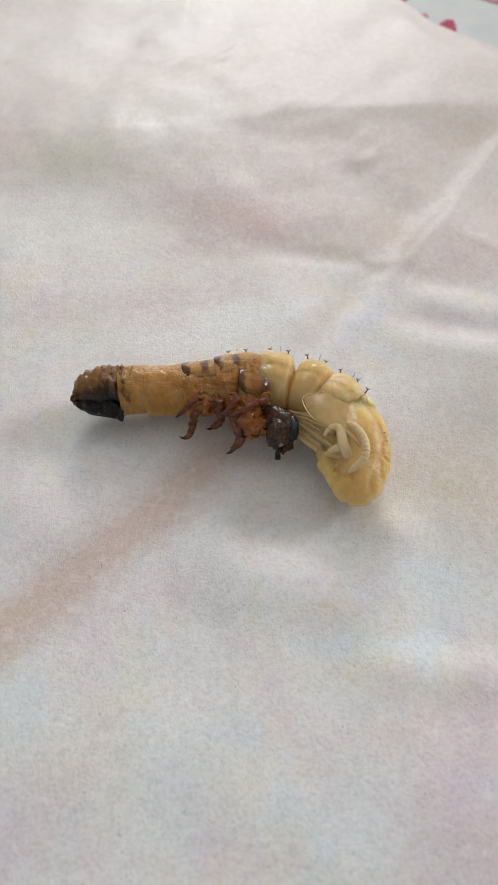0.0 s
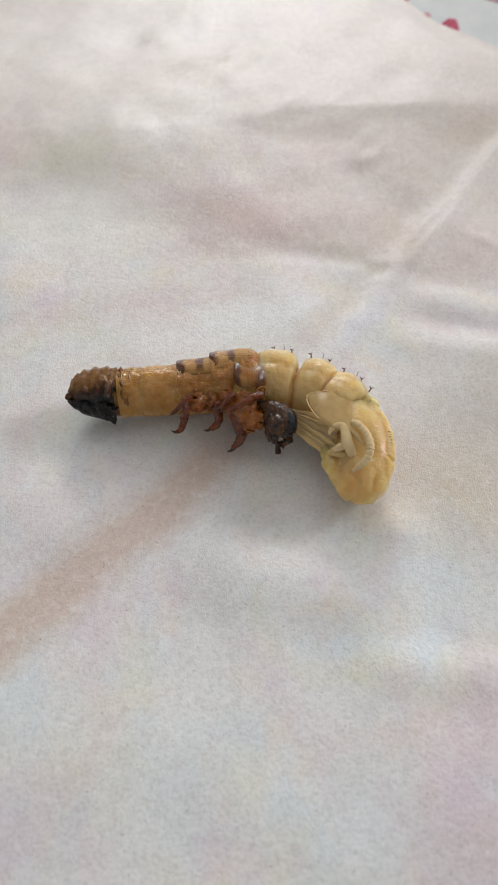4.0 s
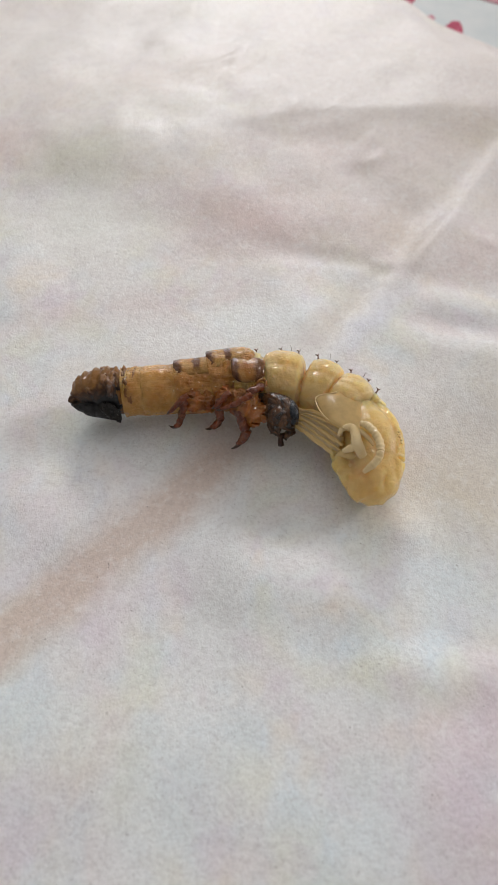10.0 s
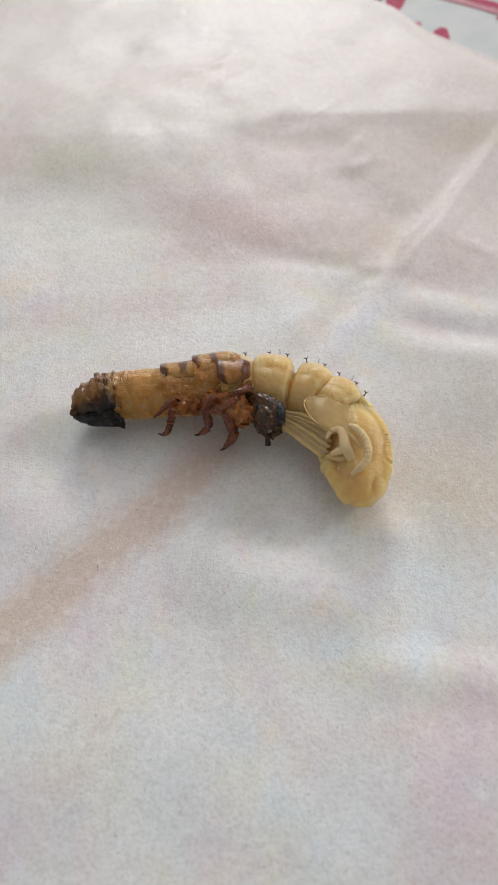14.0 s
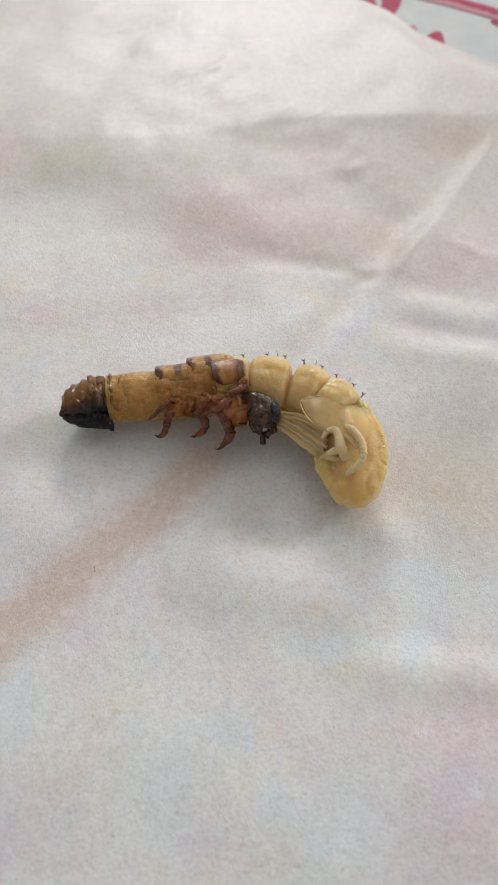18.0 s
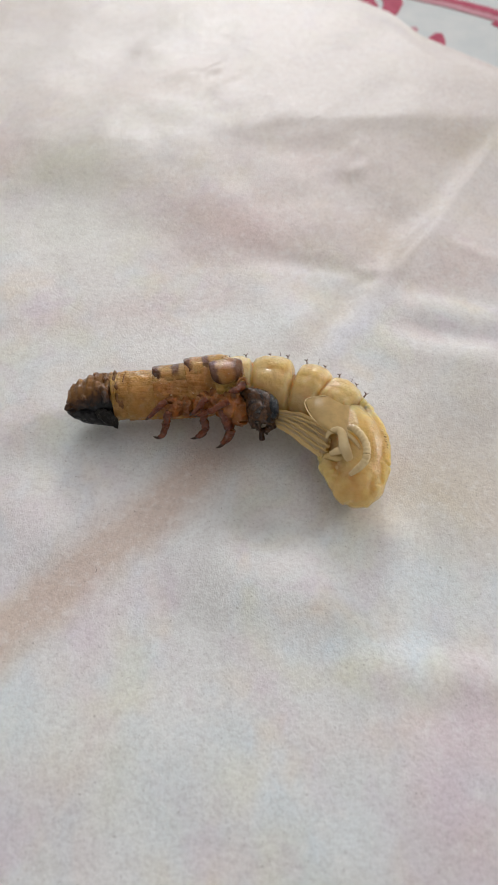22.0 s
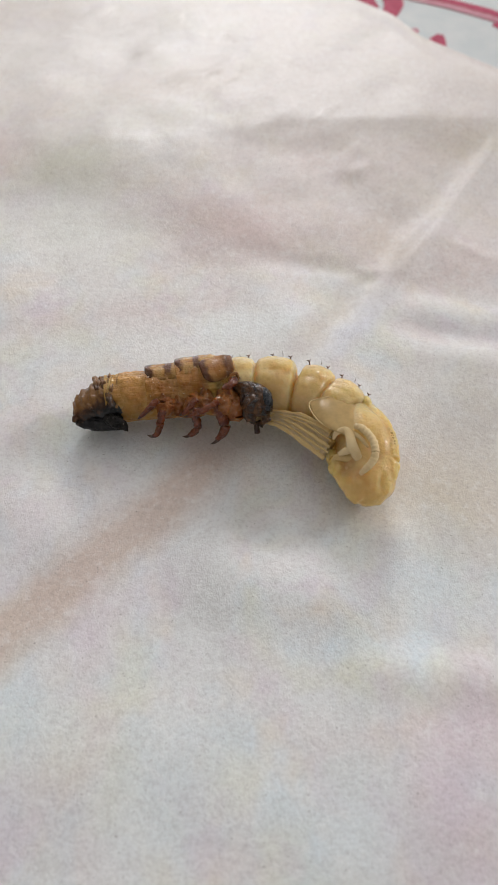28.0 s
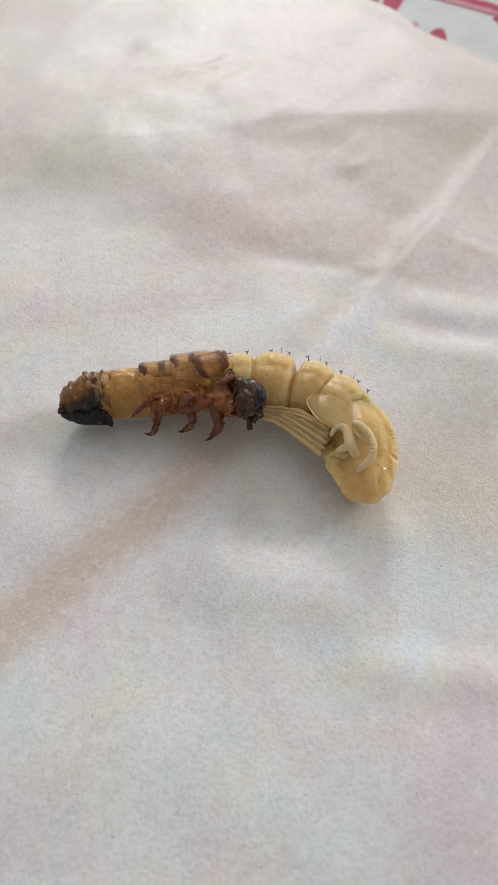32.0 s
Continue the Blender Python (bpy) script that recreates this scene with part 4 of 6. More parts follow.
def plate(line, s0, s1, a0, a1, r0, r1, parent, mat, label="", proud=0.03, name="back_plate", seed=0, taper=5.0):
    """A cushion-like shield on the back of a ring, from s0 to s1 along it and a0 to a1 degrees round it; radii at both ends."""
    top, low = [], []
    for i in range(25):
        u = i / 24
        p, e1, e2 = frame_at(line, s0 + (s1 - s0) * u)
        half = max(1 - abs(2 * u - 1) ** taper, 0.05) ** 0.5 if taper < 4 else 1 - 0.5 * abs(2 * u - 1) ** taper
        rt, rl = [], []
        for j in range(25):
            v = j / 24
            a = radians((a0 + a1) / 2 + (a1 - a0) / 2 * (2 * v - 1) * half)
            edge = min(1.0, 4.5 * u) * min(1.0, 4.5 * min(v, 1 - v)) * (1.0 if u < 0.97 else 0.75)
            d = math.cos(a) * e1 + math.sin(a) * e2
            r = r0 + (r1 - r0) * u
            q = r - 0.30 * (1 - smooth(edge, 0.0, 1.0)) + 0.11 + 0.10 * smooth(u, 0.5, 0.95) + proud + 0.05 * noise.noise(Vector((u * 3, v * 3, seed)))
            rt.append(p + q * d)
            rl.append(p + (r - 0.5) * d)
        top.append(rt)
        low.append(rl)
    ob = part(name, sheet(top, 0, low), mat, parent, label)
    run = ob.data.uv_layers.new(name="run").data
    for loop in ob.data.loops:
        i, j = divmod(loop.vertex_index % 625, 25)
        run[loop.index].uv = (i / 24, j / 24)
    return ob


def margin(line, at, r, a0, a1, name, parent, mat, thick=0.22, lean=0.0, origin=None):
    """A raised band over part of a ring, tapering to its ends. Angles in degrees from the back towards the front side."""
    pts = spline(line, 20)
    k = min(int(at * 20), 19)
    p, t = pts[k].lerp(pts[k + 1], at * 20 - k), (pts[k + 1] - pts[k]).normalized()
    e2 = (FRONT - FRONT.dot(t) * t).normalized()
    e1 = e2.cross(t)
    if e1.dot(RISE) < 0:
        e1 = -e1
    arc = []
    for j in range(9):
        a = radians(a0 + (a1 - a0) * j / 8)
        arc.append(tuple(p + (r - thick * 0.6) * (math.cos(a) * e1 + math.sin(a) * e2) + t * lean * (j / 8 - 0.5)))
    w = [thick * (0.45 + 0.45 * math.sin(math.pi * (j + 0.6) / 9.2)) for j in range(9)]
    part(name, loft(arc, w, steps=32, around=10, rough=0.05, scale=0.6, seed=at * 9), mat, parent)


def leg(parts, parent, name_label, origin):
    """A clawed leg: thigh, shin and claw in one jointed limb; parts: (points, radii, material)."""
    (pts, rr), (pts2, rr2), (pts3, rr3) = parts
    rr, rr2 = [q * 0.84 for q in rr], [q * 0.84 for q in rr2]
    limb = part("leg", loft(pts, rr, steps=18, around=14, rough=0.16, scale=0.5, seed=pts[0][0]), RUST, parent, name_label, origin=origin)
    part("shin", loft(pts2, rr2, steps=14, around=12, rough=0.1, scale=0.4, seed=pts[0][1]), RUST, limb)
    part("claw", loft(pts3, rr3, steps=10, around=8), CLAW, limb, "black hooked claw")
    return limb


def build_skin():
    skin = empty("cast_larval_skin", (-8.71, 6.39, 0.00))
    tagged(skin, "crumpled amber cast skin of a beetle larva, half shed", "insect skin")
    got = {}
    # blackened tail
    line = [(-12.51, 4.56, 3.50), (-14.52, 4.22, 3.50), (-16.26, 3.88, 3.40), (-17.73, 3.35, 3.20), (-18.80, 3.00, 3.00)]
    stump = loft(line, [2.3, 2.7, 2.6, 2.15, 1.5], steps=44, around=56, rough=0.18, scale=1.1, seed=2,
                 lumps=lambda s, a: 0.30 * math.sin(44 * s ** 0.8 + 0.9 * math.sin(2 * a + 1) + 0.3 * math.sin(5 * a)) * max(math.cos(a * 0.7), 0) * (1 - 0.7 * s))
    loft([(-18.39, 4.87, 3.90), (-18.53, 3.29, 4.20), (-18.59, 2.04, 4.10), (-18.82, 1.32, 3.50)], [0.3, 0.42, 0.48, 0.3], steps=16, around=14, rough=0.12, scale=0.5, seed=1, bm=stump)
    loft([(-18.77, 1.53, 3.20), (-17.49, 1.27, 3.10), (-15.47, 1.10, 3.10), (-12.91, 1.02, 3.20)], [0.3, 0.55, 0.7, 0.45], steps=22, around=16, rough=0.2, scale=0.5, seed=3, bm=stump)
    loft([(-17.74, 5.34, 4.40), (-16.56, 4.10, 4.90), (-15.66, 2.63, 5.30)], [0.2, 0.35, 0.2], steps=14, around=14, rough=0.2, scale=0.4, seed=5, bm=stump)
    loft([(-16.70, 4.36, 5.00), (-16.98, 3.03, 5.20), (-16.55, 1.81, 5.30)], [0.2, 0.3, 0.2], steps=14, around=14, rough=0.2, scale=0.4, seed=6, bm=stump)
    loft([(-15.90, 5.55, 5.00), (-14.71, 3.32, 5.90), (-13.98, 1.45, 6.00)], [0.2, 0.4, 0.3], steps=14, around=14, rough=0.2, scale=0.4, seed=7, bm=stump)
    tail = part("tail_segment", stump, TAIL, skin, "blackened wrinkled tail segment", origin=(-13.43, 4.63, 3.30))
    fuse(tail, 0.07, 2, 0.10, 0.9)
    part("tail_flap", loft([(-15.19, 1.46, 4.20), (-14.08, 0.97, 4.20), (-13.32, 0.69, 3.80), (-12.83, 0.48, 3.40), (-12.52, 0.20, 3.10)], [0.45, 0.75, 0.7, 0.4, 0.08], steps=26, around=24, rough=0.2, scale=0.5, seed=4, wide=0.5), FLAP, tail, "black granular anal flap", origin=(-13.43, 4.63, 3.30))
    got["tail"] = tail
    # crumpled rings behind the tail
    for key, line, r, sd in (("ring1", [(-15.39, 4.92, 3.60), (-15.78, 4.75, 3.60), (-16.30, 4.58, 3.60)], 2.78, 11), ("ring2", [(-14.43, 4.91, 3.60), (-14.89, 4.74, 3.60), (-15.42, 4.57, 3.60)], 2.9, 12),
                             ("ring3", [(-13.48, 4.91, 3.60), (-14.01, 4.74, 3.60), (-14.54, 4.66, 3.60)], 3.0, 13)):
        ring = part("skin_fold", loft([tuple(q) for q in spline(line, 4)], [r * 0.86, r * 0.97, r, r * 0.96, r * 0.86], steps=20, around=80, rough=0.30, scale=0.8, seed=sd,
                                      lumps=lambda s, a: 0.10 * math.cos(a) * s - 0.10), AMBER_DEEP, skin, "crumpled ring fold", origin=line[1])
        got[key] = ring
    # abdomen of the skin
    l5 = [(-10.22, 5.07, 3.60), (-12.38, 4.82, 3.60), (-14.80, 4.49, 3.60)]
    got["seg5"] = part("skin_segment", shell(l5, 2.9, 2.85, 21, flare=0.03, rough=0.16, scale=1.5, lumps=wrinkles(1, 2.0, 0.05)), AMBER, skin, origin=l5[1])
    margin(l5, 0.62, 2.95, -8, 60, "crease", got["seg5"], AMBER_DEEP, 0.14, 0.8)
    margin(l5, 0.86, 2.95, -5, 100, "crease", got["seg5"], AMBER, 0.10, 1.0)
    l4 = [(-7.28, 5.34, 3.70), (-9.67, 5.16, 3.60), (-12.93, 4.82, 3.60)]
    got["seg4"] = part("skin_segment", shell(l4, 3.05, 2.92, 22, flare=0.03, rough=0.18, scale=1.6, lumps=wrinkles(2, 1.5, 0.05)), AMBER, skin, origin=l4[1])
    # three thorax rings
    l3 = [(-3.38, 5.86, 3.90), (-6.26, 5.60, 3.80), (-9.40, 5.25, 3.70)]
    got["meta"] = part("skin_segment", shell(l3, 3.4, 3.05, 23, flare=0.0, rough=0.2, scale=1.3, lumps=wrinkles(3, 1.5, 0.08)), RUSSET, skin, origin=l3[1])
    plate(l3, 0.12, 1.0, -40, 68, 3.45, 3.2, got["meta"], PLATE, "honey back plate with brown bands")
    l2 = [(0.26, 6.24, 4.40), (-2.49, 6.23, 4.20), (-5.43, 5.79, 4.00)]
    got["meso"] = part("skin_segment", shell(l2, 3.72, 3.42, 24, flare=0.0, rough=0.22, scale=1.2, lumps=wrinkles(4, 1.5, 0.09)), RUSSET, skin, origin=l2[1])
    plate(l2, 0.15, 1.0, -40, 68, 3.70, 3.55, got["meso"], PLATE, "honey back plate with brown bands", seed=2)
    l1 = [(1.75, 6.05, 5.40), (0.26, 5.94, 5.00), (-1.99, 5.48, 4.60)]
    got["pro"] = part("skin_segment", split_back(shell(l1, 2.6, 3.3, 25, flare=0.0, tuck=0.8, rough=0.26, scale=1.0, lumps=wrinkles(5, 1.0, 0.1)), l1, 0.80), AMBER, skin, "split front ring with a speckled brown shield", origin=(-0.76, 5.73, 4.50))
    wall = got["pro"].modifiers.new("wall", "SOLIDIFY")
    wall.thickness = 0.12 * MM
    plate(l1, 0.02, 1.04, 16, 92, 2.8, 3.38, got["pro"], NECK, "honey neck plate, speckled brown in front", proud=0.18, seed=4)
    part("skin_strip", loft([(-0.57, 2.32, 7.90), (0.46, 3.12, 7.60), (1.32, 4.27, 7.20)], [0.2, 0.5, 0.3], steps=16, around=12, rough=0.2, scale=0.5, seed=4), RUST, got["pro"])
    breast = bmesh.new()
    for k, pts in enumerate(([(-1.50, 2.16, 6.30), (-0.84, 1.19, 6.30), (-0.46, 0.35, 5.70)], [(-0.07, 1.57, 6.00), (0.45, 0.73, 5.60), (0.19, 0.18, 4.80)], [(1.11, 2.37, 5.80), (1.50, 1.54, 5.60), (1.24, 0.84, 5.00)], [(-1.25, 3.06, 6.20), (-0.07, 2.64, 6.10), (0.98, 2.70, 5.80)])):
        loft([Vector(p) - FRONT * 0.4 for p in pts], [0.7, 1.25, 0.8], steps=16, around=20, rough=0.3, scale=0.6, seed=40 + k, bm=breast)
    fuse(part("breast", breast, AMBER_MID, got["pro"], "rusty crumpled breast"), 0.07, 8, 0.08, 0.5)
    # under-side lobes on which the legs sit
    for key, lobes in (("meta", (([(-6.55, 3.29, 5.70), (-7.02, 1.98, 5.70), (-6.78, 1.26, 4.90)], [0.6, 1.0, 0.6]), ([(-7.24, 4.32, 6.10), (-7.43, 3.08, 6.20), (-7.78, 2.17, 6.10)], [0.35, 0.6, 0.35]), ([(-6.01, 3.48, 6.10), (-5.30, 1.99, 5.90), (-5.60, 1.26, 4.90)], [0.4, 0.6, 0.4]))),
                       ("meso", (([(-3.22, 3.24, 6.40), (-3.46, 2.08, 6.20), (-3.08, 1.21, 5.40)], [0.7, 1.1, 0.7]), ([(-1.90, 2.92, 6.60), (-2.40, 1.78, 6.60), (-3.17, 1.28, 6.40)], [0.5, 0.7, 0.5]), ([(-2.43, 3.76, 6.80), (-1.75, 2.44, 6.80), (-1.63, 1.25, 6.00)], [0.4, 0.6, 0.5])))):
        bm = bmesh.new()
        for k, (pts, rr) in enumerate(lobes):
            loft([Vector(p) - FRONT * 0.9 for p in pts], [q * 1.25 for q in rr], steps=16, around=20, rough=0.3, scale=0.55, seed=50 + k, bm=bm)
        fuse(part("breast", bm, AMBER_MID, got[key]), 0.07, 18, 0.3, 0.5)
    for key, deep, size in (("seg5", 0.22, 1.5), ("seg4", 0.22, 1.6), ("meta", 0.2, 1.3), ("meso", 0.2, 1.2), ("pro", 0.4, 1.1)):
        crumple(got[key], deep, size)
    # dry pale flakes that cling to the sides
    rng = random.Random(8)
    for key, line, r, count in (("seg4", l4, 3.0, 6), ("meta", l3, 3.3, 10), ("meso", l2, 3.6, 9)):
        for _ in range(count):
            p, e1, e2 = frame_at(line, rng.uniform(0.1, 0.95))
            a = radians(rng.uniform(55, 118))
            at = p + (r + 0.03) * (math.cos(a) * e1 + math.sin(a) * e2)
            along = Vector((rng.uniform(-1, 1), rng.uniform(-1, 1), rng.uniform(-1, 1))).normalized() * rng.uniform(0.06, 0.17)
            part("skin_flake", loft([at - along, at, at + along], [0.015, rng.uniform(0.035, 0.07), 0.015], steps=6, around=6, rough=0.05, scale=0.1, seed=a), PALE, got[key])
    # legs
    got["leg1"] = leg((([(-1.23, 0.96, 6.40), (-1.04, 0.42, 5.60), (-0.53, -0.33, 4.40)], [0.75, 0.75, 0.72]), ([(-0.34, -0.42, 4.30), (-0.74, -0.92, 3.40), (-1.41, -1.26, 2.60)], [0.68, 0.62, 0.35]), ([(-1.28, -1.25, 2.70), (-1.69, -1.39, 2.20), (-2.22, -1.50, 2.00)], [0.28, 0.18, 0.03])), skin, "rusty clawed foreleg", (-1.04, 0.58, 5.60))
    got["leg2"] = leg((([(-3.44, 1.11, 6.20), (-3.53, 0.71, 5.20), (-3.30, -0.03, 4.20)], [0.5, 0.58, 0.5]), ([(-3.30, -0.03, 4.20), (-3.79, -0.27, 3.40), (-4.40, -0.41, 2.90)], [0.5, 0.48, 0.3]), ([(-4.27, -0.40, 3.00), (-4.75, -0.37, 2.60), (-5.24, -0.24, 2.40)], [0.22, 0.16, 0.03])), skin, "rusty clawed middle leg", (-3.54, 0.87, 5.20))
    got["leg3"] = leg((([(-7.51, 1.24, 5.60), (-7.69, 0.85, 4.80), (-7.93, 0.11, 3.80)], [0.45, 0.52, 0.45]), ([(-7.94, 0.27, 3.80), (-8.23, -0.28, 3.20), (-8.71, -0.48, 2.90)], [0.46, 0.45, 0.3]), ([(-8.58, -0.48, 2.90), (-9.01, -0.36, 2.60), (-9.51, -0.05, 2.50)], [0.22, 0.16, 0.03])), skin, "rusty clawed hind leg", (-7.70, 1.01, 4.80))
    for key, a, b, c in (("meta", [(-7.68, 1.82, 7.00), (-8.58, 1.15, 6.60), (-9.03, 0.73, 6.30)], [(-8.97, 0.81, 6.30), (-9.43, 0.47, 6.00), (-9.78, 0.37, 5.70)], [(-9.71, 0.38, 5.80), (-9.92, 0.29, 5.60), (-10.12, 0.20, 5.50)]),
                         ("meso", [(-3.02, 1.82, 7.40), (-3.78, 1.09, 7.10), (-4.17, 0.67, 6.80)], [(-4.11, 0.75, 6.80), (-4.43, 0.50, 6.60), (-4.76, 0.41, 6.40)], [(-4.69, 0.42, 6.50), (-4.89, 0.40, 6.30), (-5.09, 0.40, 6.20)]),
                         ("meso", [(-0.57, 1.34, 7.60), (-1.85, 0.62, 7.30), (-2.87, 0.28, 6.90)], [(-2.75, 0.36, 6.90), (-3.39, 0.19, 6.70), (-4.04, 0.10, 6.50)], [(-3.85, 0.18, 6.50), (-4.24, 0.09, 6.40), (-4.56, 0.16, 6.30)])):
        pair_leg(a, b, c, got[key])
    # head capsule
    dome = loft([(0.72, 3.62, 5.90), (1.90, 3.05, 6.20), (3.33, 2.23, 6.20), (4.03, 0.97, 5.70), (3.84, -0.14, 4.90)], [0.5, 0.95, 1.3, 1.3, 0.6], steps=34, around=40, rough=0.12, scale=0.8, seed=60)
    loft([(1.77, 2.55, 6.00), (2.21, 1.07, 5.80), (2.79, 0.05, 5.20)], [0.5, 0.75, 0.5], steps=20, around=18, rough=0.15, scale=0.5, seed=61, bm=dome)
    loft([(2.03, 2.61, 5.70), (2.99, 0.98, 5.80), (3.44, -0.04, 5.10)], [1.0, 1.45, 0.9], steps=24, around=24, rough=0.15, scale=0.7, seed=63, bm=dome)
    head = part("head_capsule", dome, HEAD, skin, "black glossy cast head capsule", origin=(1.95, 4.69, 4.50))
    fuse(head, 0.06, 2, 0.18, 0.7)
    part("eye_lobe", loft([(4.12, 2.82, 6.60), (4.52, 1.54, 6.90), (4.69, 0.56, 6.60), (4.51, -0.04, 6.00)], [0.3, 0.55, 0.55, 0.3], steps=24, around=20, rough=0.12, scale=0.5, seed=67), BLACK, head, "blue-black granular eye lobe")
    part("brow", loft([(2.03, 3.50, 6.90), (3.06, 2.86, 7.20), (4.09, 2.36, 7.10), (4.88, 2.25, 6.70)], [0.10, 0.2, 0.2, 0.10], steps=22, around=16), GLOSS, head, "polished black brow ridge")
    part("cheek", loft([(4.39, 2.73, 6.40), (4.76, 1.90, 6.20), (4.76, 1.04, 5.60)], [0.2, 0.36, 0.25], steps=18, around=16, rough=0.2, scale=0.4, seed=66), GLOSS, head, "polished black cheek")
    for k, pts in enumerate(([(2.26, 1.13, 6.80), (2.64, -0.04, 6.00), (3.05, -0.80, 4.60)], [(4.51, 0.67, 5.00), (4.25, -0.10, 4.50), (3.59, -0.71, 4.00)], [(2.01, 0.60, 6.00), (2.26, -0.24, 5.40), (2.92, -0.64, 4.60)])):
        part("mandible", loft(pts, [0.4, 0.5, 0.22], steps=16, around=12, rough=0.25, scale=0.4, seed=65 + k), HEAD, head, "blackened mandible")
    part("antenna", loft([(3.26, -0.34, 4.40), (3.27, -0.73, 3.80), (3.35, -1.12, 3.20)], [0.26, 0.3, 0.36], steps=10, around=12), CLAW, head, "short brown antenna stub")
    part("antenna", loft([(4.12, 0.31, 4.60), (4.53, 0.11, 4.20), (4.87, 0.17, 4.00)], [0.24, 0.26, 0.26], steps=10, around=12), CLAW, head)
    part("collar", loft([(0.33, 3.62, 7.60), (0.72, 4.21, 7.90), (1.31, 4.37, 7.80), (1.44, 3.77, 7.40)], [0.14, 0.18, 0.18, 0.12], steps=18, around=10), AMBER_DEEP, got["pro"], "curled collar edge")
    got["head"] = head
    return skin, got


def pair_leg(a, b, c, parent):
    """The folded leg of the other side, lying on the breast."""
    part("leg", loft(a, [0.36, 0.36, 0.28], steps=14, around=12, rough=0.14, scale=0.5, seed=a[0][0]), RUST, parent, "rusty folded leg")
    part("shin", loft(b, [0.28, 0.25, 0.17], steps=10, around=10), RUST, parent)
    part("claw", loft(c, [0.2, 0.13, 0.03], steps=8, around=8), CLAW, parent)


build_support()
build_cloth()
PUPA, ABDOMEN, THORAX, STRANDS = build_pupa()
SKIN, PIECES = build_skin()


def build_lint():
    z = cloth_z(-15.0, -15.6) + 0.05
    bm = tube([(-15.1, -16.0, z), (-15.05, -15.65, z + 0.04), (-15.2, -15.3, z)], [0.015, 0.022, 0.015], around=6, steps=6)
    tagged(part("lint_fibre", bm, CLAW), "tiny dark lint fibre on the satin cloth", "fibre")


build_lint()


# ---- what moves ----
def mover(ob):
    """Poses of a part: mm to the right, mm along the back's lean, degrees of turn about the front axis, from its place at rest."""
    rest = ob.location.copy()

    def go(dx, du, a):
        return Matrix.Translation(rest + (RIGHT * dx + RISE * du) * MM) @ Matrix.Rotation(radians(a), 4, FRONT)
    return go


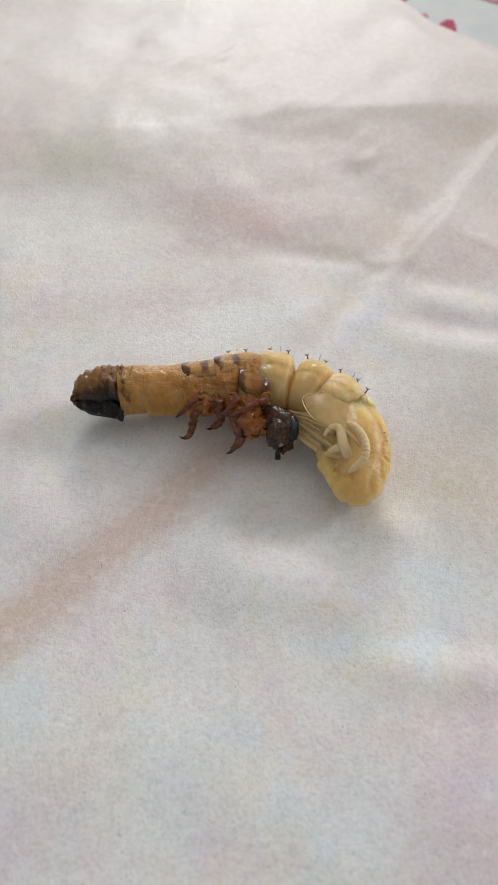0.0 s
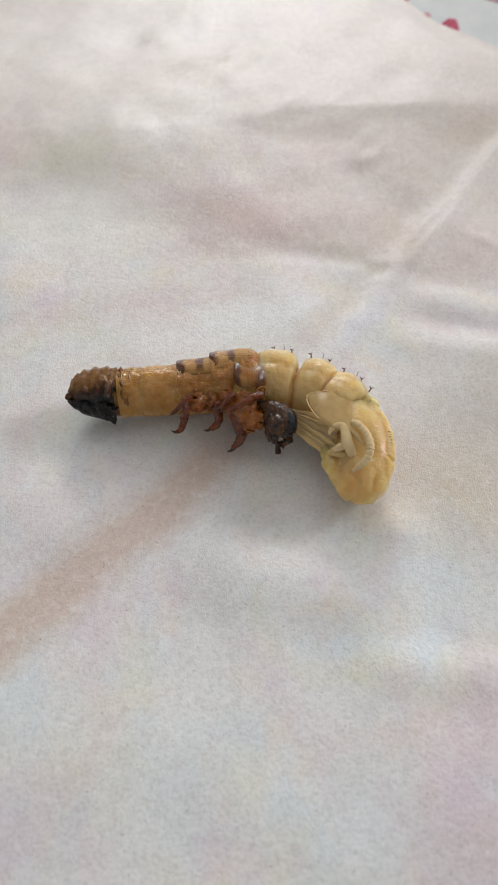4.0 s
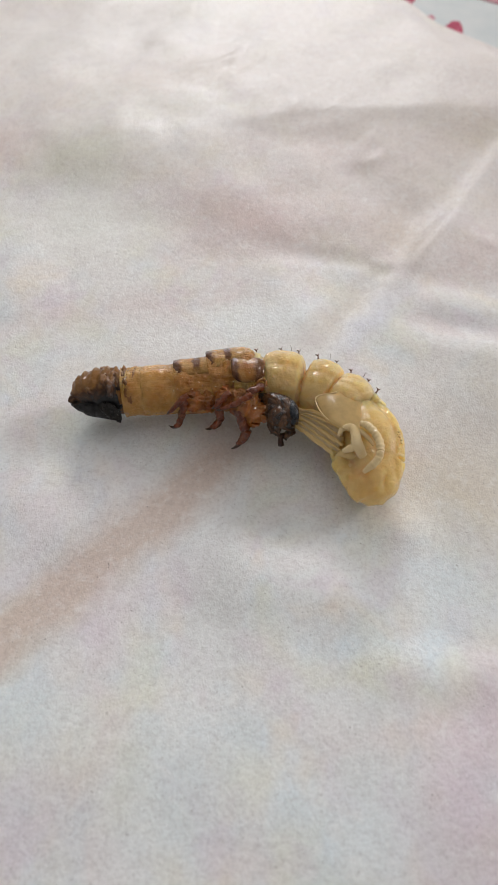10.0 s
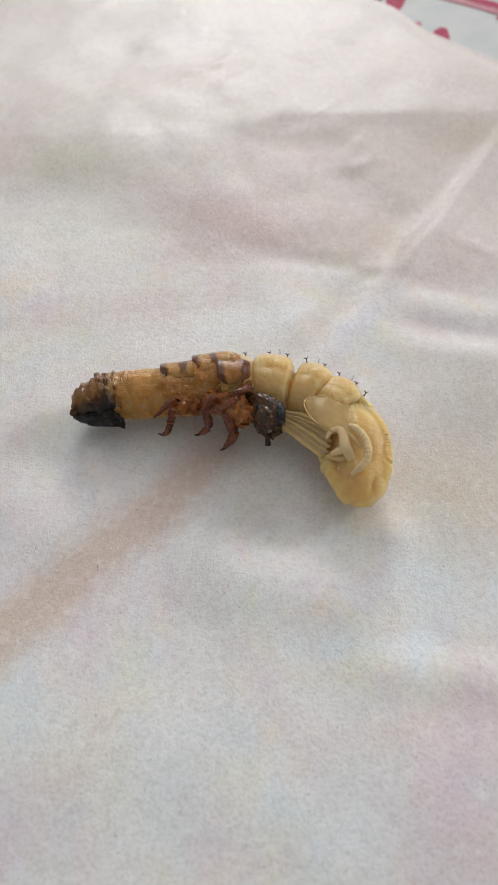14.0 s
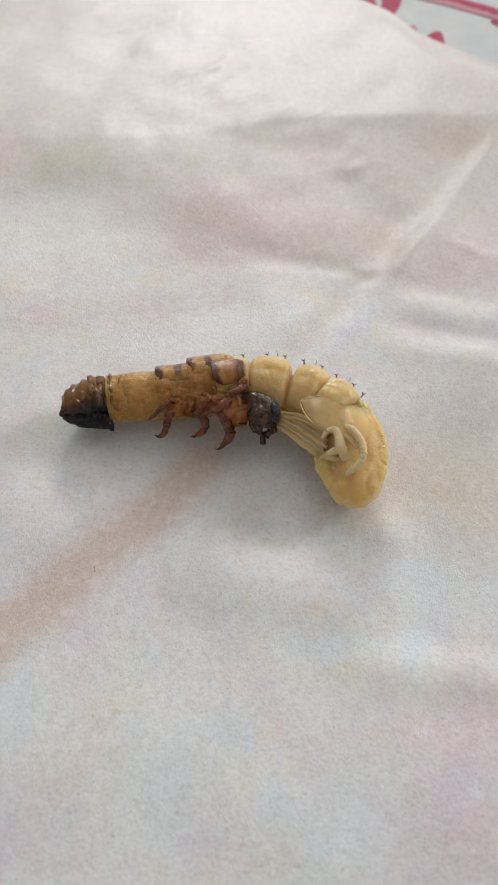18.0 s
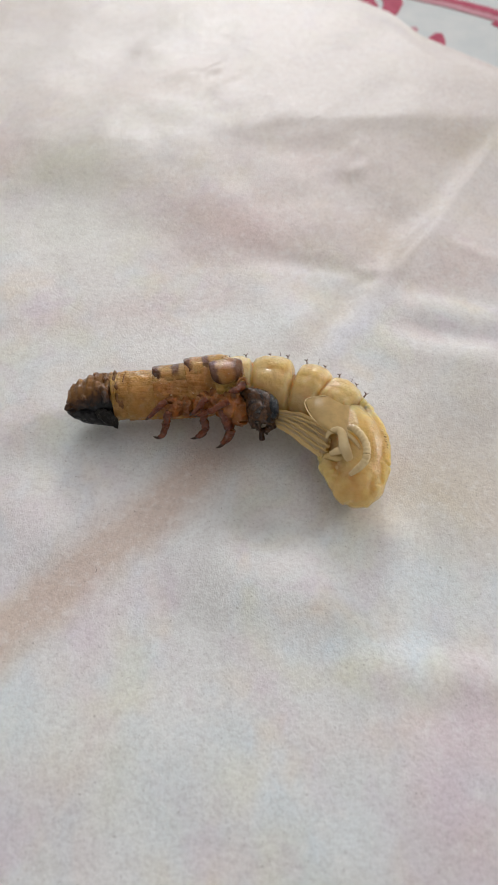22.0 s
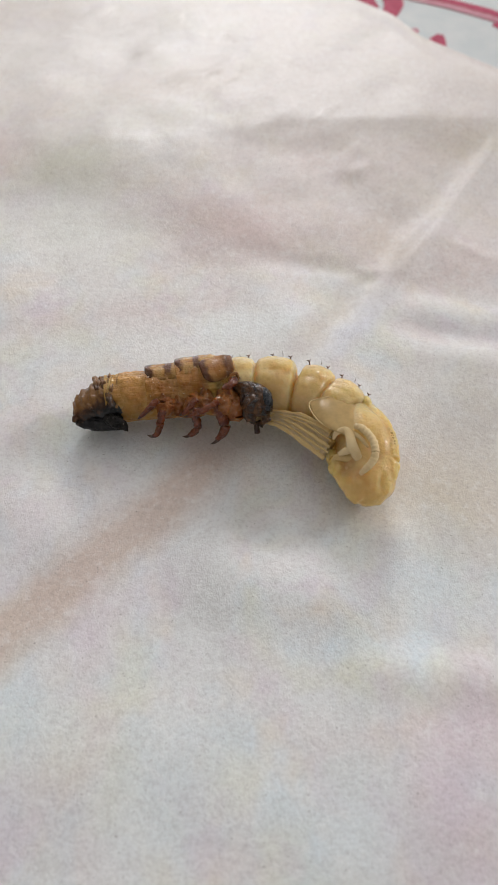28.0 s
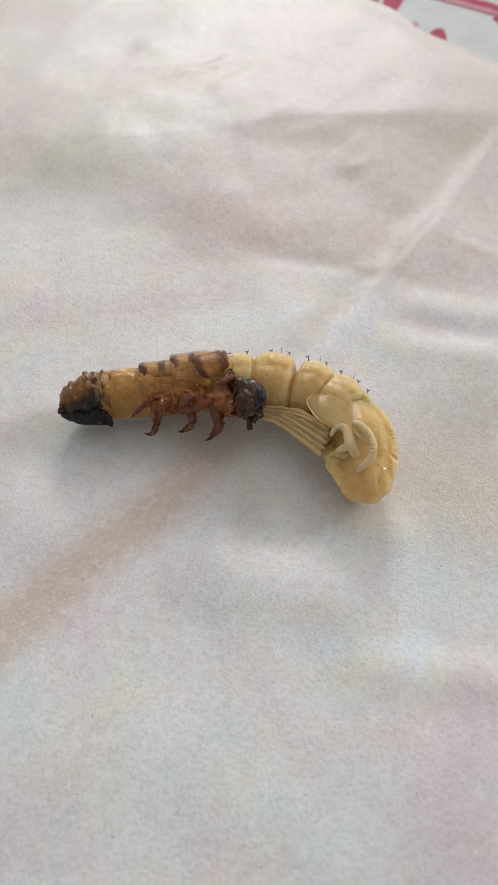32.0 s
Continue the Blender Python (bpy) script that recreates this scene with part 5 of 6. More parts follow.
def motions():
    go = mover(PIECES["tail"])
    walk(PIECES["tail"], [
        (0, go(-0.48, 0.66, -11.4)), (0.5, go(-0.38, 0.52, -9.7)), (1, go(-0.14, 0.65, -15.2)), (1.5, go(-0.35, 0.89, -24.1)),
        (2, go(-0.47, 0.90, -25.3)), (2.5, go(-0.58, 1.04, -24.1)), (3, go(-0.90, 0.93, -25.2)), (3.5, go(-1.26, 0.38, -22.7)),
        (5.5, go(-1.20, 0.17, -1.2)), (6, go(-1.08, 0.16, -2.9)), (6.5, go(-0.92, 0.21, -4.0)), (7, go(-0.57, 0.36, -10.1)),
        (7.5, go(-0.62, 0.53, -16.2)), (8, go(-0.85, 0.69, -15.8)), (8.5, go(-0.92, 0.72, -14.2)), (9, go(-1.40, 0.97, -17.4)),
        (9.5, go(-1.58, 0.64, -10.8)), (10, go(-1.59, 0.52, -11.5)), (11, go(-1.26, 0.37, -8.6)), (12, go(-1.34, 0.31, -7.4)),
        (12.5, go(-1.31, 0.24, -8.5)), (13, go(-1.09, 0.27, -6.1)), (13.5, go(-0.46, 0.11, -2.4)), (14, go(-0.35, 0.19, -3.4)),
        (14.5, go(-0.29, 0.34, -7.9)), (16.5, go(-1.43, 0.27, -7.8)), (17, go(-1.35, 0.17, -6.7)), (18, go(-1.15, 0.09, -5.3)),
        (18.5, go(-0.83, 0.16, -2.4)), (19, go(-0.28, -0.03, 0.1)), (19.5, go(-0.12, -0.04, 1.8)), (20, go(0.00, 0, 0)),
        (21, go(-0.16, 0.56, -11.5)), (21.5, go(-0.71, 0.50, -5.4)), (22, go(-0.64, 0.50, -8.7)), (22.5, go(-1.08, 1.13, -11.7)),
        (23, go(-1.41, 0.14, -5.1)), (24, go(-1.25, 0.24, -5.1)), (24.5, go(-0.62, -0.17, -3.0)), (25, go(-0.56, -0.03, 4.4)),
        (25.5, go(-0.64, 0.15, 5.3)), (27.5, go(-0.36, 0.07, 2.0)), (28, go(-0.29, 0.09, 0.8)), (28.5, go(-0.11, 0.28, -1.6)),
        (29, go(0.08, 0.55, -7.1)), (29.5, go(-0.01, 0.75, -10.5)), (30, go(-0.46, 0.86, -7.3)), (30.5, go(-0.61, 0.83, -6.6)),
        (31, go(-0.75, 1.52, -11.5)), (31.5, go(-1.49, 0.35, -4.1)), (32, go(-1.38, 0.37, -3.4)),
    ])
    go = mover(PIECES["ring1"])
    walk(PIECES["ring1"], [
        (0, go(-0.18, 0.53, -7.4)), (0.5, go(-0.11, 0.39, -6.3)), (1, go(0.04, 0.44, -9.9)), (1.5, go(-0.11, 0.61, -15.7)),
        (2, go(-0.13, 0.61, -16.4)), (2.5, go(-0.19, 0.71, -15.7)), (3, go(-0.53, 0.61, -16.4)), (3.5, go(-0.79, 0.24, -14.7)),
        (5.5, go(-0.97, 0.02, -0.8)), (6, go(-0.88, 0.03, -1.9)), (6.5, go(-0.75, 0.07, -2.6)), (7, go(-0.48, 0.15, -6.6)),
        (7.5, go(-0.50, 0.27, -10.6)), (8, go(-0.54, 0.46, -10.2)), (8.5, go(-0.57, 0.52, -9.3)), (9, go(-1.02, 0.71, -11.3)),
        (9.5, go(-1.15, 0.47, -7.0)), (10, go(-1.10, 0.39, -7.5)), (11, go(-0.96, 0.29, -5.6)), (12, go(-1.01, 0.23, -4.8)),
        (13, go(-0.87, 0.18, -4.0)), (13.5, go(-0.40, 0.08, -1.6)), (14, go(-0.32, 0.14, -2.2)), (14.5, go(-0.26, 0.28, -5.1)),
        (16.5, go(-1.05, 0.22, -5.1)), (17, go(-0.97, 0.14, -4.4)), (18, go(-0.81, 0.02, -3.4)), (19, go(-0.19, -0.03, 0)),
        (20, go(0.00, 0, 0)), (21, go(-0.12, 0.34, -7.5)), (21.5, go(-0.41, 0.42, -3.5)), (22, go(-0.35, 0.44, -5.7)),
        (22.5, go(-0.79, 0.94, -7.6)), (23, go(-1.08, 0.11, -3.3)), (24, go(-0.96, 0.20, -3.3)), (24.5, go(-0.59, -0.14, -1.9)),
        (25, go(-0.70, 0.02, 2.9)), (25.5, go(-0.77, 0.17, 3.4)), (27.5, go(-0.51, 0.09, 1.3)), (28, go(-0.46, 0.08, 0.5)),
        (29, go(-0.12, 0.43, -4.6)), (29.5, go(-0.23, 0.57, -6.8)), (30, go(-0.45, 0.69, -4.7)), (30.5, go(-0.53, 0.70, -4.3)),
        (31, go(-0.78, 1.27, -7.5)), (31.5, go(-1.41, 0.23, -2.7)), (32, go(-1.32, 0.29, -2.2)),
    ])
    go = mover(PIECES["ring2"])
    walk(PIECES["ring2"], [
        (0, go(0.03, 0.43, -4.6)), (0.5, go(0.08, 0.29, -3.9)), (1, go(0.16, 0.29, -6.1)), (1.5, go(0.07, 0.41, -9.7)),
        (2, go(0.11, 0.41, -10.1)), (2.5, go(0.09, 0.48, -9.6)), (3, go(-0.27, 0.38, -10.1)), (3.5, go(-0.45, 0.14, -9.1)),
        (5.5, go(-0.80, -0.10, -0.5)), (6, go(-0.73, -0.07, -1.2)), (7, go(-0.42, 0.00, -4.0)), (8, go(-0.31, 0.30, -6.3)),
        (8.5, go(-0.32, 0.38, -5.7)), (9, go(-0.76, 0.53, -7.0)), (9.5, go(-0.84, 0.35, -4.3)), (10, go(-0.75, 0.31, -4.6)),
        (11, go(-0.74, 0.24, -3.4)), (12, go(-0.78, 0.17, -3.0)), (13, go(-0.71, 0.11, -2.4)), (13.5, go(-0.36, 0.06, -1.0)),
        (14, go(-0.29, 0.11, -1.3)), (14.5, go(-0.25, 0.24, -3.2)), (16.5, go(-0.78, 0.18, -3.1)), (17, go(-0.70, 0.13, -2.7)),
        (18, go(-0.57, -0.03, -2.1)), (19, go(-0.13, -0.03, 0)), (20, go(0, 0, 0)), (21, go(-0.09, 0.18, -4.6)),
        (21.5, go(-0.20, 0.36, -2.2)), (22, go(-0.14, 0.40, -3.5)), (22.5, go(-0.59, 0.79, -4.7)), (23, go(-0.84, 0.09, -2.0)),
        (24, go(-0.74, 0.16, -2.0)), (24.5, go(-0.57, -0.11, -1.2)), (25, go(-0.80, 0.05, 1.8)), (25.5, go(-0.86, 0.18, 2.1)),
        (27.5, go(-0.62, 0.09, 0.8)), (28, go(-0.58, 0.07, 0.3)), (29, go(-0.26, 0.34, -2.8)), (30, go(-0.43, 0.57, -2.9)),
        (30.5, go(-0.47, 0.60, -2.6)), (31, go(-0.80, 1.10, -4.6)), (31.5, go(-1.35, 0.14, -1.6)), (32, go(-1.28, 0.23, -1.4)),
    ])
    go = mover(PIECES["ring3"])
    walk(PIECES["ring3"], [
        (0, go(0.25, 0.34, -1.7)), (1, go(0.28, 0.15, -2.3)), (2, go(0.35, 0.21, -3.8)), (2.5, go(0.36, 0.24, -3.6)),
        (3, go(0.00, 0.15, -3.8)), (3.5, go(-0.11, 0.05, -3.4)), (5.5, go(-0.64, -0.21, -0.2)), (6, go(-0.59, -0.16, -0.4)),
        (7, go(-0.36, -0.15, -1.5)), (8, go(-0.09, 0.14, -2.4)), (8.5, go(-0.07, 0.24, -2.1)), (9, go(-0.49, 0.34, -2.6)),
        (10, go(-0.41, 0.22, -1.7)), (11, go(-0.52, 0.19, -1.3)), (12, go(-0.54, 0.11, -1.1)), (13, go(-0.55, 0.05, -0.9)),
        (14, go(-0.26, 0.07, -0.5)), (14.5, go(-0.23, 0.19, -1.2)), (16.5, go(-0.51, 0.14, -1.2)), (17, go(-0.43, 0.11, -1.0)),
        (18, go(-0.32, -0.08, -0.8)), (19, go(-0.06, -0.03, 0)), (20, go(0, 0, 0)), (21, go(-0.07, 0.02, -1.7)),
        (22, go(0.07, 0.36, -1.3)), (22.5, go(-0.39, 0.65, -1.8)), (23, go(-0.60, 0.07, -0.8)), (24, go(-0.53, 0.13, -0.8)),
        (24.5, go(-0.54, -0.08, -0.4)), (25, go(-0.91, 0.08, 0.7)), (25.5, go(-0.95, 0.19, 0.8)), (27.5, go(-0.72, 0.10, 0.3)),
        (28, go(-0.70, 0.07, 0.1)), (29, go(-0.39, 0.26, -1.1)), (29.5, go(-0.53, 0.31, -1.6)), (30, go(-0.42, 0.46, -1.1)),
        (30.5, go(-0.41, 0.50, -1.0)), (31, go(-0.83, 0.92, -1.7)), (31.5, go(-1.30, 0.05, -0.6)), (32, go(-1.24, 0.17, -0.5)),
    ])
    go = mover(PIECES["seg5"])
    walk(PIECES["seg5"], [
        (0, go(0.37, 0.28, 0)), (1, go(0.35, 0.06, 0)), (2, go(0.50, 0.08, 0)), (2.5, go(0.53, 0.10, 0)),
        (3, go(0.16, 0.01, 0)), (3.5, go(0.09, -0.01, 0)), (5.5, go(-0.54, -0.27, 0)), (6, go(-0.51, -0.22, 0)),
        (7, go(-0.32, -0.24, 0)), (7.5, go(-0.27, -0.21, 0)), (8, go(0.04, 0.05, 0)), (8.5, go(0.08, 0.15, 0)),
        (9, go(-0.33, 0.23, 0)), (10, go(-0.20, 0.16, 0)), (11, go(-0.39, 0.16, 0)), (12, go(-0.40, 0.08, 0)),
        (13, go(-0.46, 0.01, 0)), (14, go(-0.25, 0.05, 0)), (14.5, go(-0.22, 0.17, 0)), (16.5, go(-0.35, 0.11, 0)),
        (17, go(-0.27, 0.10, 0)), (18, go(-0.17, -0.11, 0)), (19, go(-0.03, -0.03, 0)), (20, go(0, 0.00, 0)),
        (21, go(-0.05, -0.08, 0)), (21.5, go(0.14, 0.26, 0)), (22, go(0.20, 0.34, 0)), (22.5, go(-0.27, 0.57, 0)),
        (23, go(-0.46, 0.06, 0)), (24, go(-0.40, 0.11, 0)), (24.5, go(-0.53, -0.06, 0)), (25, go(-0.97, 0.10, 0)),
        (25.5, go(-1.00, 0.20, 0)), (27.5, go(-0.79, 0.11, 0)), (28, go(-0.78, 0.06, 0)), (29, go(-0.48, 0.21, 0)),
        (29.5, go(-0.62, 0.23, 0)), (30, go(-0.42, 0.38, 0)), (30.5, go(-0.37, 0.44, 0)), (31, go(-0.84, 0.82, 0)),
        (31.5, go(-1.26, 0, 0)), (32, go(-1.21, 0.13, 0)),
    ])
    go = mover(PIECES["seg4"])
    walk(PIECES["seg4"], [
        (0, go(1.49, -0.04, 0)), (1, go(1.46, -0.12, 0)), (2, go(1.48, -0.11, 0)), (2.5, go(1.49, -0.06, 0)),
        (3, go(1.22, -0.13, 0)), (3.5, go(1.05, -0.11, 0)), (5.5, go(0.30, -0.20, 0)), (6, go(0.30, -0.20, 0)),
        (7, go(0.35, -0.20, 0)), (8, go(0.54, -0.01, 0)), (9, go(0.30, 0.11, 0)), (10, go(0.27, 0.08, 0)),
        (11, go(0.18, 0.04, 0)), (12, go(0.14, -0.02, 0)), (13, go(0.10, -0.04, 0)), (14, go(0.15, 0.02, 0)),
        (14.5, go(0.16, 0.08, 0)), (16.5, go(0.02, 0.03, 0)), (17, go(0.05, 0.10, 0)), (18, go(0.08, -0.12, 0)),
        (19, go(0.05, -0.08, 0)), (20, go(0, 0.00, 0)), (21, go(0, -0.06, 0)), (21.5, go(0.05, 0.18, 0)),
        (22, go(0.01, 0.15, 0)), (22.5, go(-0.22, 0.28, 0)), (23, go(-0.44, 0.01, 0)), (24, go(-0.46, 0.09, 0)),
        (24.5, go(-0.73, -0.07, 0)), (25, go(-1.14, 0.09, 0)), (25.5, go(-1.16, 0.23, 0)), (27.5, go(-1.00, 0.11, 0)),
        (28, go(-1.03, 0.09, 0)), (29, go(-0.88, 0.13, 0)), (30, go(-0.89, 0.34, 0)), (31, go(-1.07, 0.47, 0)),
        (31.5, go(-1.38, 0.05, 0)), (32, go(-1.40, 0.10, 0)),
    ])
    go = mover(PIECES["meta"])
    walk(PIECES["meta"], [
        (0, go(2.60, -0.37, 0)), (1, go(2.57, -0.30, 0)), (2, go(2.46, -0.31, 0)), (3, go(2.29, -0.27, 0)),
        (3.5, go(2.01, -0.21, 0)), (5.5, go(1.14, -0.13, 0)), (6, go(1.11, -0.18, 0)), (7, go(1.03, -0.16, 0)),
        (8, go(1.04, -0.07, 0)), (9, go(0.94, -0.02, 0)), (10, go(0.74, 0.00, 0)), (11, go(0.76, -0.07, 0)),
        (12, go(0.68, -0.12, 0)), (13, go(0.65, -0.09, 0)), (14, go(0.55, -0.02, 0)), (14.5, go(0.54, 0.00, 0)),
        (16.5, go(0.38, -0.04, 0)), (17, go(0.36, 0.10, 0)), (18, go(0.33, -0.13, 0)), (19, go(0.13, -0.13, 0)),
        (20, go(0.00, 0.00, 0)), (21, go(0.04, -0.04, 0)), (21.5, go(-0.03, 0.09, 0)), (22, go(-0.18, -0.03, 0)),
        (22.5, go(-0.17, -0.01, 0)), (23, go(-0.41, -0.04, 0)), (24, go(-0.52, 0.07, 0)), (24.5, go(-0.92, -0.07, 0)),
        (25, go(-1.31, 0.09, 0)), (25.5, go(-1.33, 0.26, 0)), (27.5, go(-1.21, 0.12, 0)), (28, go(-1.27, 0.11, 0)),
        (29, go(-1.28, 0.05, 0)), (30, go(-1.37, 0.30, 0)), (31, go(-1.31, 0.11, 0)), (32, go(-1.59, 0.06, 0)),
    ])
    go = mover(PIECES["meso"])
    walk(PIECES["meso"], [
        (0, go(2.67, -0.61, 0)), (1, go(2.63, -0.54, 0)), (2, go(2.51, -0.49, 0)), (3, go(2.39, -0.37, 0)),
        (3.5, go(2.12, -0.25, 0)), (5.5, go(1.19, -0.14, 0)), (6, go(1.16, -0.12, 0)), (7, go(1.13, -0.13, 0)),
        (8, go(1.15, -0.05, 0)), (9, go(1.02, 0.06, 0)), (10, go(0.83, 0.10, 0)), (11, go(0.77, 0.02, 0)),
        (12, go(0.79, -0.02, 0)), (13, go(0.75, -0.06, 0)), (14, go(0.57, 0.01, 0)), (14.5, go(0.57, 0.03, 0)),
        (16.5, go(0.51, 0.10, 0)), (17, go(0.41, 0.15, 0)), (18, go(0.32, -0.07, 0)), (19, go(0.20, -0.06, 0)),
        (20, go(0.00, 0.00, 0)), (21, go(0.03, -0.04, 0)), (22, go(-0.19, -0.04, 0)), (22.5, go(-0.20, -0.01, 0)),
        (23, go(-0.46, -0.07, 0)), (24, go(-0.62, -0.03, 0)), (25, go(-1.48, 0.03, 0)), (25.5, go(-1.42, 0.18, 0)),
        (27.5, go(-1.42, -0.01, 0)), (28, go(-1.49, -0.03, 0)), (29, go(-1.42, -0.02, 0)), (29.5, go(-1.36, 0.01, 0)),
        (30, go(-1.57, 0.11, 0)), (31, go(-1.51, 0.00, 0)), (32, go(-1.67, 0.05, 0)),
    ])
    go = mover(PIECES["pro"])
    walk(PIECES["pro"], [
        (0, go(1.81, -1.88, -18.2)), (1, go(1.67, -1.82, -18.8)), (1.5, go(1.58, -1.75, -20.2)), (2, go(1.61, -1.77, -18.2)),
        (3, go(1.50, -1.61, -18.0)), (3.5, go(1.25, -1.46, -18.2)), (5.5, go(0.70, -0.97, -12.5)), (6, go(0.66, -0.91, -12.5)),
        (7, go(0.62, -0.97, -12.6)), (8, go(0.56, -0.91, -13.0)), (9, go(0.52, -0.72, -11.6)), (10, go(0.44, -0.52, -9.6)),
        (11, go(0.37, -0.54, -8.9)), (12, go(0.41, -0.50, -8.3)), (13, go(0.47, -0.50, -7.0)), (13.5, go(0.34, -0.45, -8.4)),
        (14, go(0.28, -0.37, -6.3)), (14.5, go(0.29, -0.34, -6.2)), (16.5, go(0.27, -0.13, -4.3)), (17, go(0.31, 0.08, -1.2)),
        (18, go(0.18, -0.19, -2.2)), (19, go(0.05, -0.09, -1.5)), (20, go(0, 0.00, 0)), (20.5, go(0.04, 0.02, 1.4)),
        (21, go(0, -0.12, -0.9)), (22, go(-0.12, -0.04, 0.3)), (22.5, go(-0.16, -0.01, 0.4)), (23, go(-0.28, 0.11, 3.6)),
        (24, go(-0.52, 0.11, 3.3)), (24.5, go(-0.72, 0.42, 7.4)), (25, go(-1.10, 0.55, 8.4)), (25.5, go(-1.07, 0.68, 8.2)),
        (27.5, go(-1.10, 0.47, 8.4)), (28, go(-1.21, 0.35, 7.3)), (29, go(-1.26, 0.40, 6.8)), (29.5, go(-1.19, 0.42, 6.8)),
        (30, go(-1.42, 0.42, 6.0)), (31, go(-1.27, 0.43, 7.2)), (32, go(-1.48, 0.49, 6.7)),
    ])
    go = mover(PIECES["head"])
    walk(PIECES["head"], [
        (0, go(1.53, -2.61, -7.8)), (1, go(1.43, -2.59, -7.6)), (2, go(1.42, -2.49, -7.7)), (3, go(1.41, -2.31, -7.4)),
        (3.5, go(1.16, -2.22, -4.8)), (5.5, go(0.61, -1.66, -2.4)), (6, go(0.63, -1.60, -2.1)), (7, go(0.58, -1.71, -1.7)),
        (8, go(0.61, -1.54, -2.2)), (9, go(0.58, -1.30, -2.2)), (10, go(0.48, -1.09, -1.5)), (11, go(0.44, -1.00, -0.9)),
        (12, go(0.41, -0.94, -1.4)), (13, go(0.44, -0.94, -1.1)), (14, go(0.36, -0.76, -1.4)), (14.5, go(0.37, -0.74, -1.5)),
        (16.5, go(0.31, -0.48, -1.5)), (17, go(0.19, -0.27, -1.0)), (17.5, go(0.16, -0.24, -1.4)), (18, go(0.13, -0.47, -0.5)),
        (19, go(0.06, -0.21, -0.2)), (20, go(0.00, 0.00, 0)), (21, go(-0.05, -0.03, -0.3)), (22, go(-0.20, 0.07, 0)),
        (23, go(-0.38, 0.32, 0.3)), (24, go(-0.57, 0.39, -1.0)), (24.5, go(-0.65, 0.83, 0.3)), (25, go(-1.00, 1.02, 2.8)),
        (25.5, go(-1.05, 1.16, 2.3)), (27.5, go(-1.08, 0.93, 2.3)), (28, go(-1.17, 0.85, 2.4)), (29, go(-1.29, 0.85, 3.2)),
        (30, go(-1.46, 0.98, 3.4)), (31, go(-1.40, 0.97, 1.8)), (32, go(-1.61, 1.04, 0.7)),
    ])
    go = mover(PIECES["leg1"])
    walk(PIECES["leg1"], [
        (0, go(0.35, -1.20, 0)), (1, go(0.31, -1.23, 0)), (2, go(0.26, -1.18, 0)), (3, go(0.34, -1.04, 0)),
        (3.5, go(0.22, -1.09, 0)), (5.5, go(0.12, -0.90, 0)), (6, go(0.17, -0.83, 0)), (7, go(0.06, -0.97, 0)),
        (8, go(0.16, -0.83, 0)), (9, go(0.12, -0.73, 0)), (10, go(0.13, -0.56, 0)), (10.5, go(-0.02, -0.61, 0)),
        (11, go(0.15, -0.55, 0)), (12, go(0.12, -0.56, 0)), (13, go(0.18, -0.50, 0)), (14, go(0.08, -0.45, 0)),
        (14.5, go(-0.03, -0.44, 0)), (16.5, go(0.09, -0.22, 0)), (17, go(0.09, -0.04, 0)), (17.5, go(-0.04, -0.09, 0)),
        (18, go(0.09, -0.21, 0)), (19, go(0.11, -0.11, 0)), (19.5, go(-0.07, -0.12, 0)), (20, go(0, 0, 0)),
        (21, go(-0.18, -0.12, 0)), (22, go(-0.09, 0.08, 0)), (23, go(-0.30, 0.27, 0)), (24, go(-0.64, 0.27, 0)),
        (24.5, go(-0.48, 0.59, 0)), (25, go(-0.66, 0.63, 0)), (25.5, go(-0.86, 0.74, 0)), (27.5, go(-0.90, 0.62, 0)),
        (28, go(-0.87, 0.61, 0)), (28.5, go(-1.05, 0.62, 0)), (29, go(-0.96, 0.65, 0)), (30, go(-0.99, 0.74, 0)),
        (31, go(-1.07, 0.62, 0)), (32, go(-1.24, 0.69, 0)),
    ])
    go = mover(PIECES["leg2"])
    walk(PIECES["leg2"], [
        (0, go(0.99, 0.43, 0)), (1, go(1.06, 0.11, 0)), (2, go(1.00, 0.25, 0)), (3, go(0.89, 0.39, 0)),
        (3.5, go(0.67, 0.24, 0)), (5.5, go(0.35, 0.15, 0)), (6, go(0.31, 0.12, 0)), (7, go(0.29, -0.02, 0)),
        (8, go(0.30, 0.02, 0)), (9, go(0.16, 0.41, 0)), (10, go(0.07, 0.48, 0)), (11, go(0.38, 0.20, 0)),
        (12, go(0.23, 0.11, 0)), (13, go(0.29, 0.16, 0)), (14, go(0.11, 0.12, 0)), (14.5, go(0.09, 0.14, 0)),
        (16.5, go(0.19, 0.37, 0)), (17, go(0.09, 0.45, 0)), (17.5, go(-0.13, 0.41, 0)), (18, go(0.10, 0.09, 0)),
        (19, go(0.11, -0.02, 0)), (20, go(0, 0, 0)), (21, go(-0.07, -0.12, 0)), (21.5, go(-0.05, 0.08, 0)),
        (22, go(-0.08, -0.03, 0)), (23, go(-0.31, 0.16, 0)), (24, go(-0.45, 0.26, 0)), (24.5, go(-0.38, 0.18, 0)),
        (25, go(-0.86, 0.24, 0)), (25.5, go(-1.07, 0.34, 0)), (27.5, go(-1.10, 0.22, 0)), (28, go(-1.17, 0.21, 0)),
        (29, go(-1.17, 0.25, 0)), (30, go(-1.20, 0.43, 0)), (30.5, go(-1.12, 0.34, 0)), (31, go(-1.29, 0.23, 0)),
        (31.5, go(-1.18, 0.48, 0)), (32, go(-1.43, 0.49, 0)),
    ])
    go = mover(PIECES["leg3"])
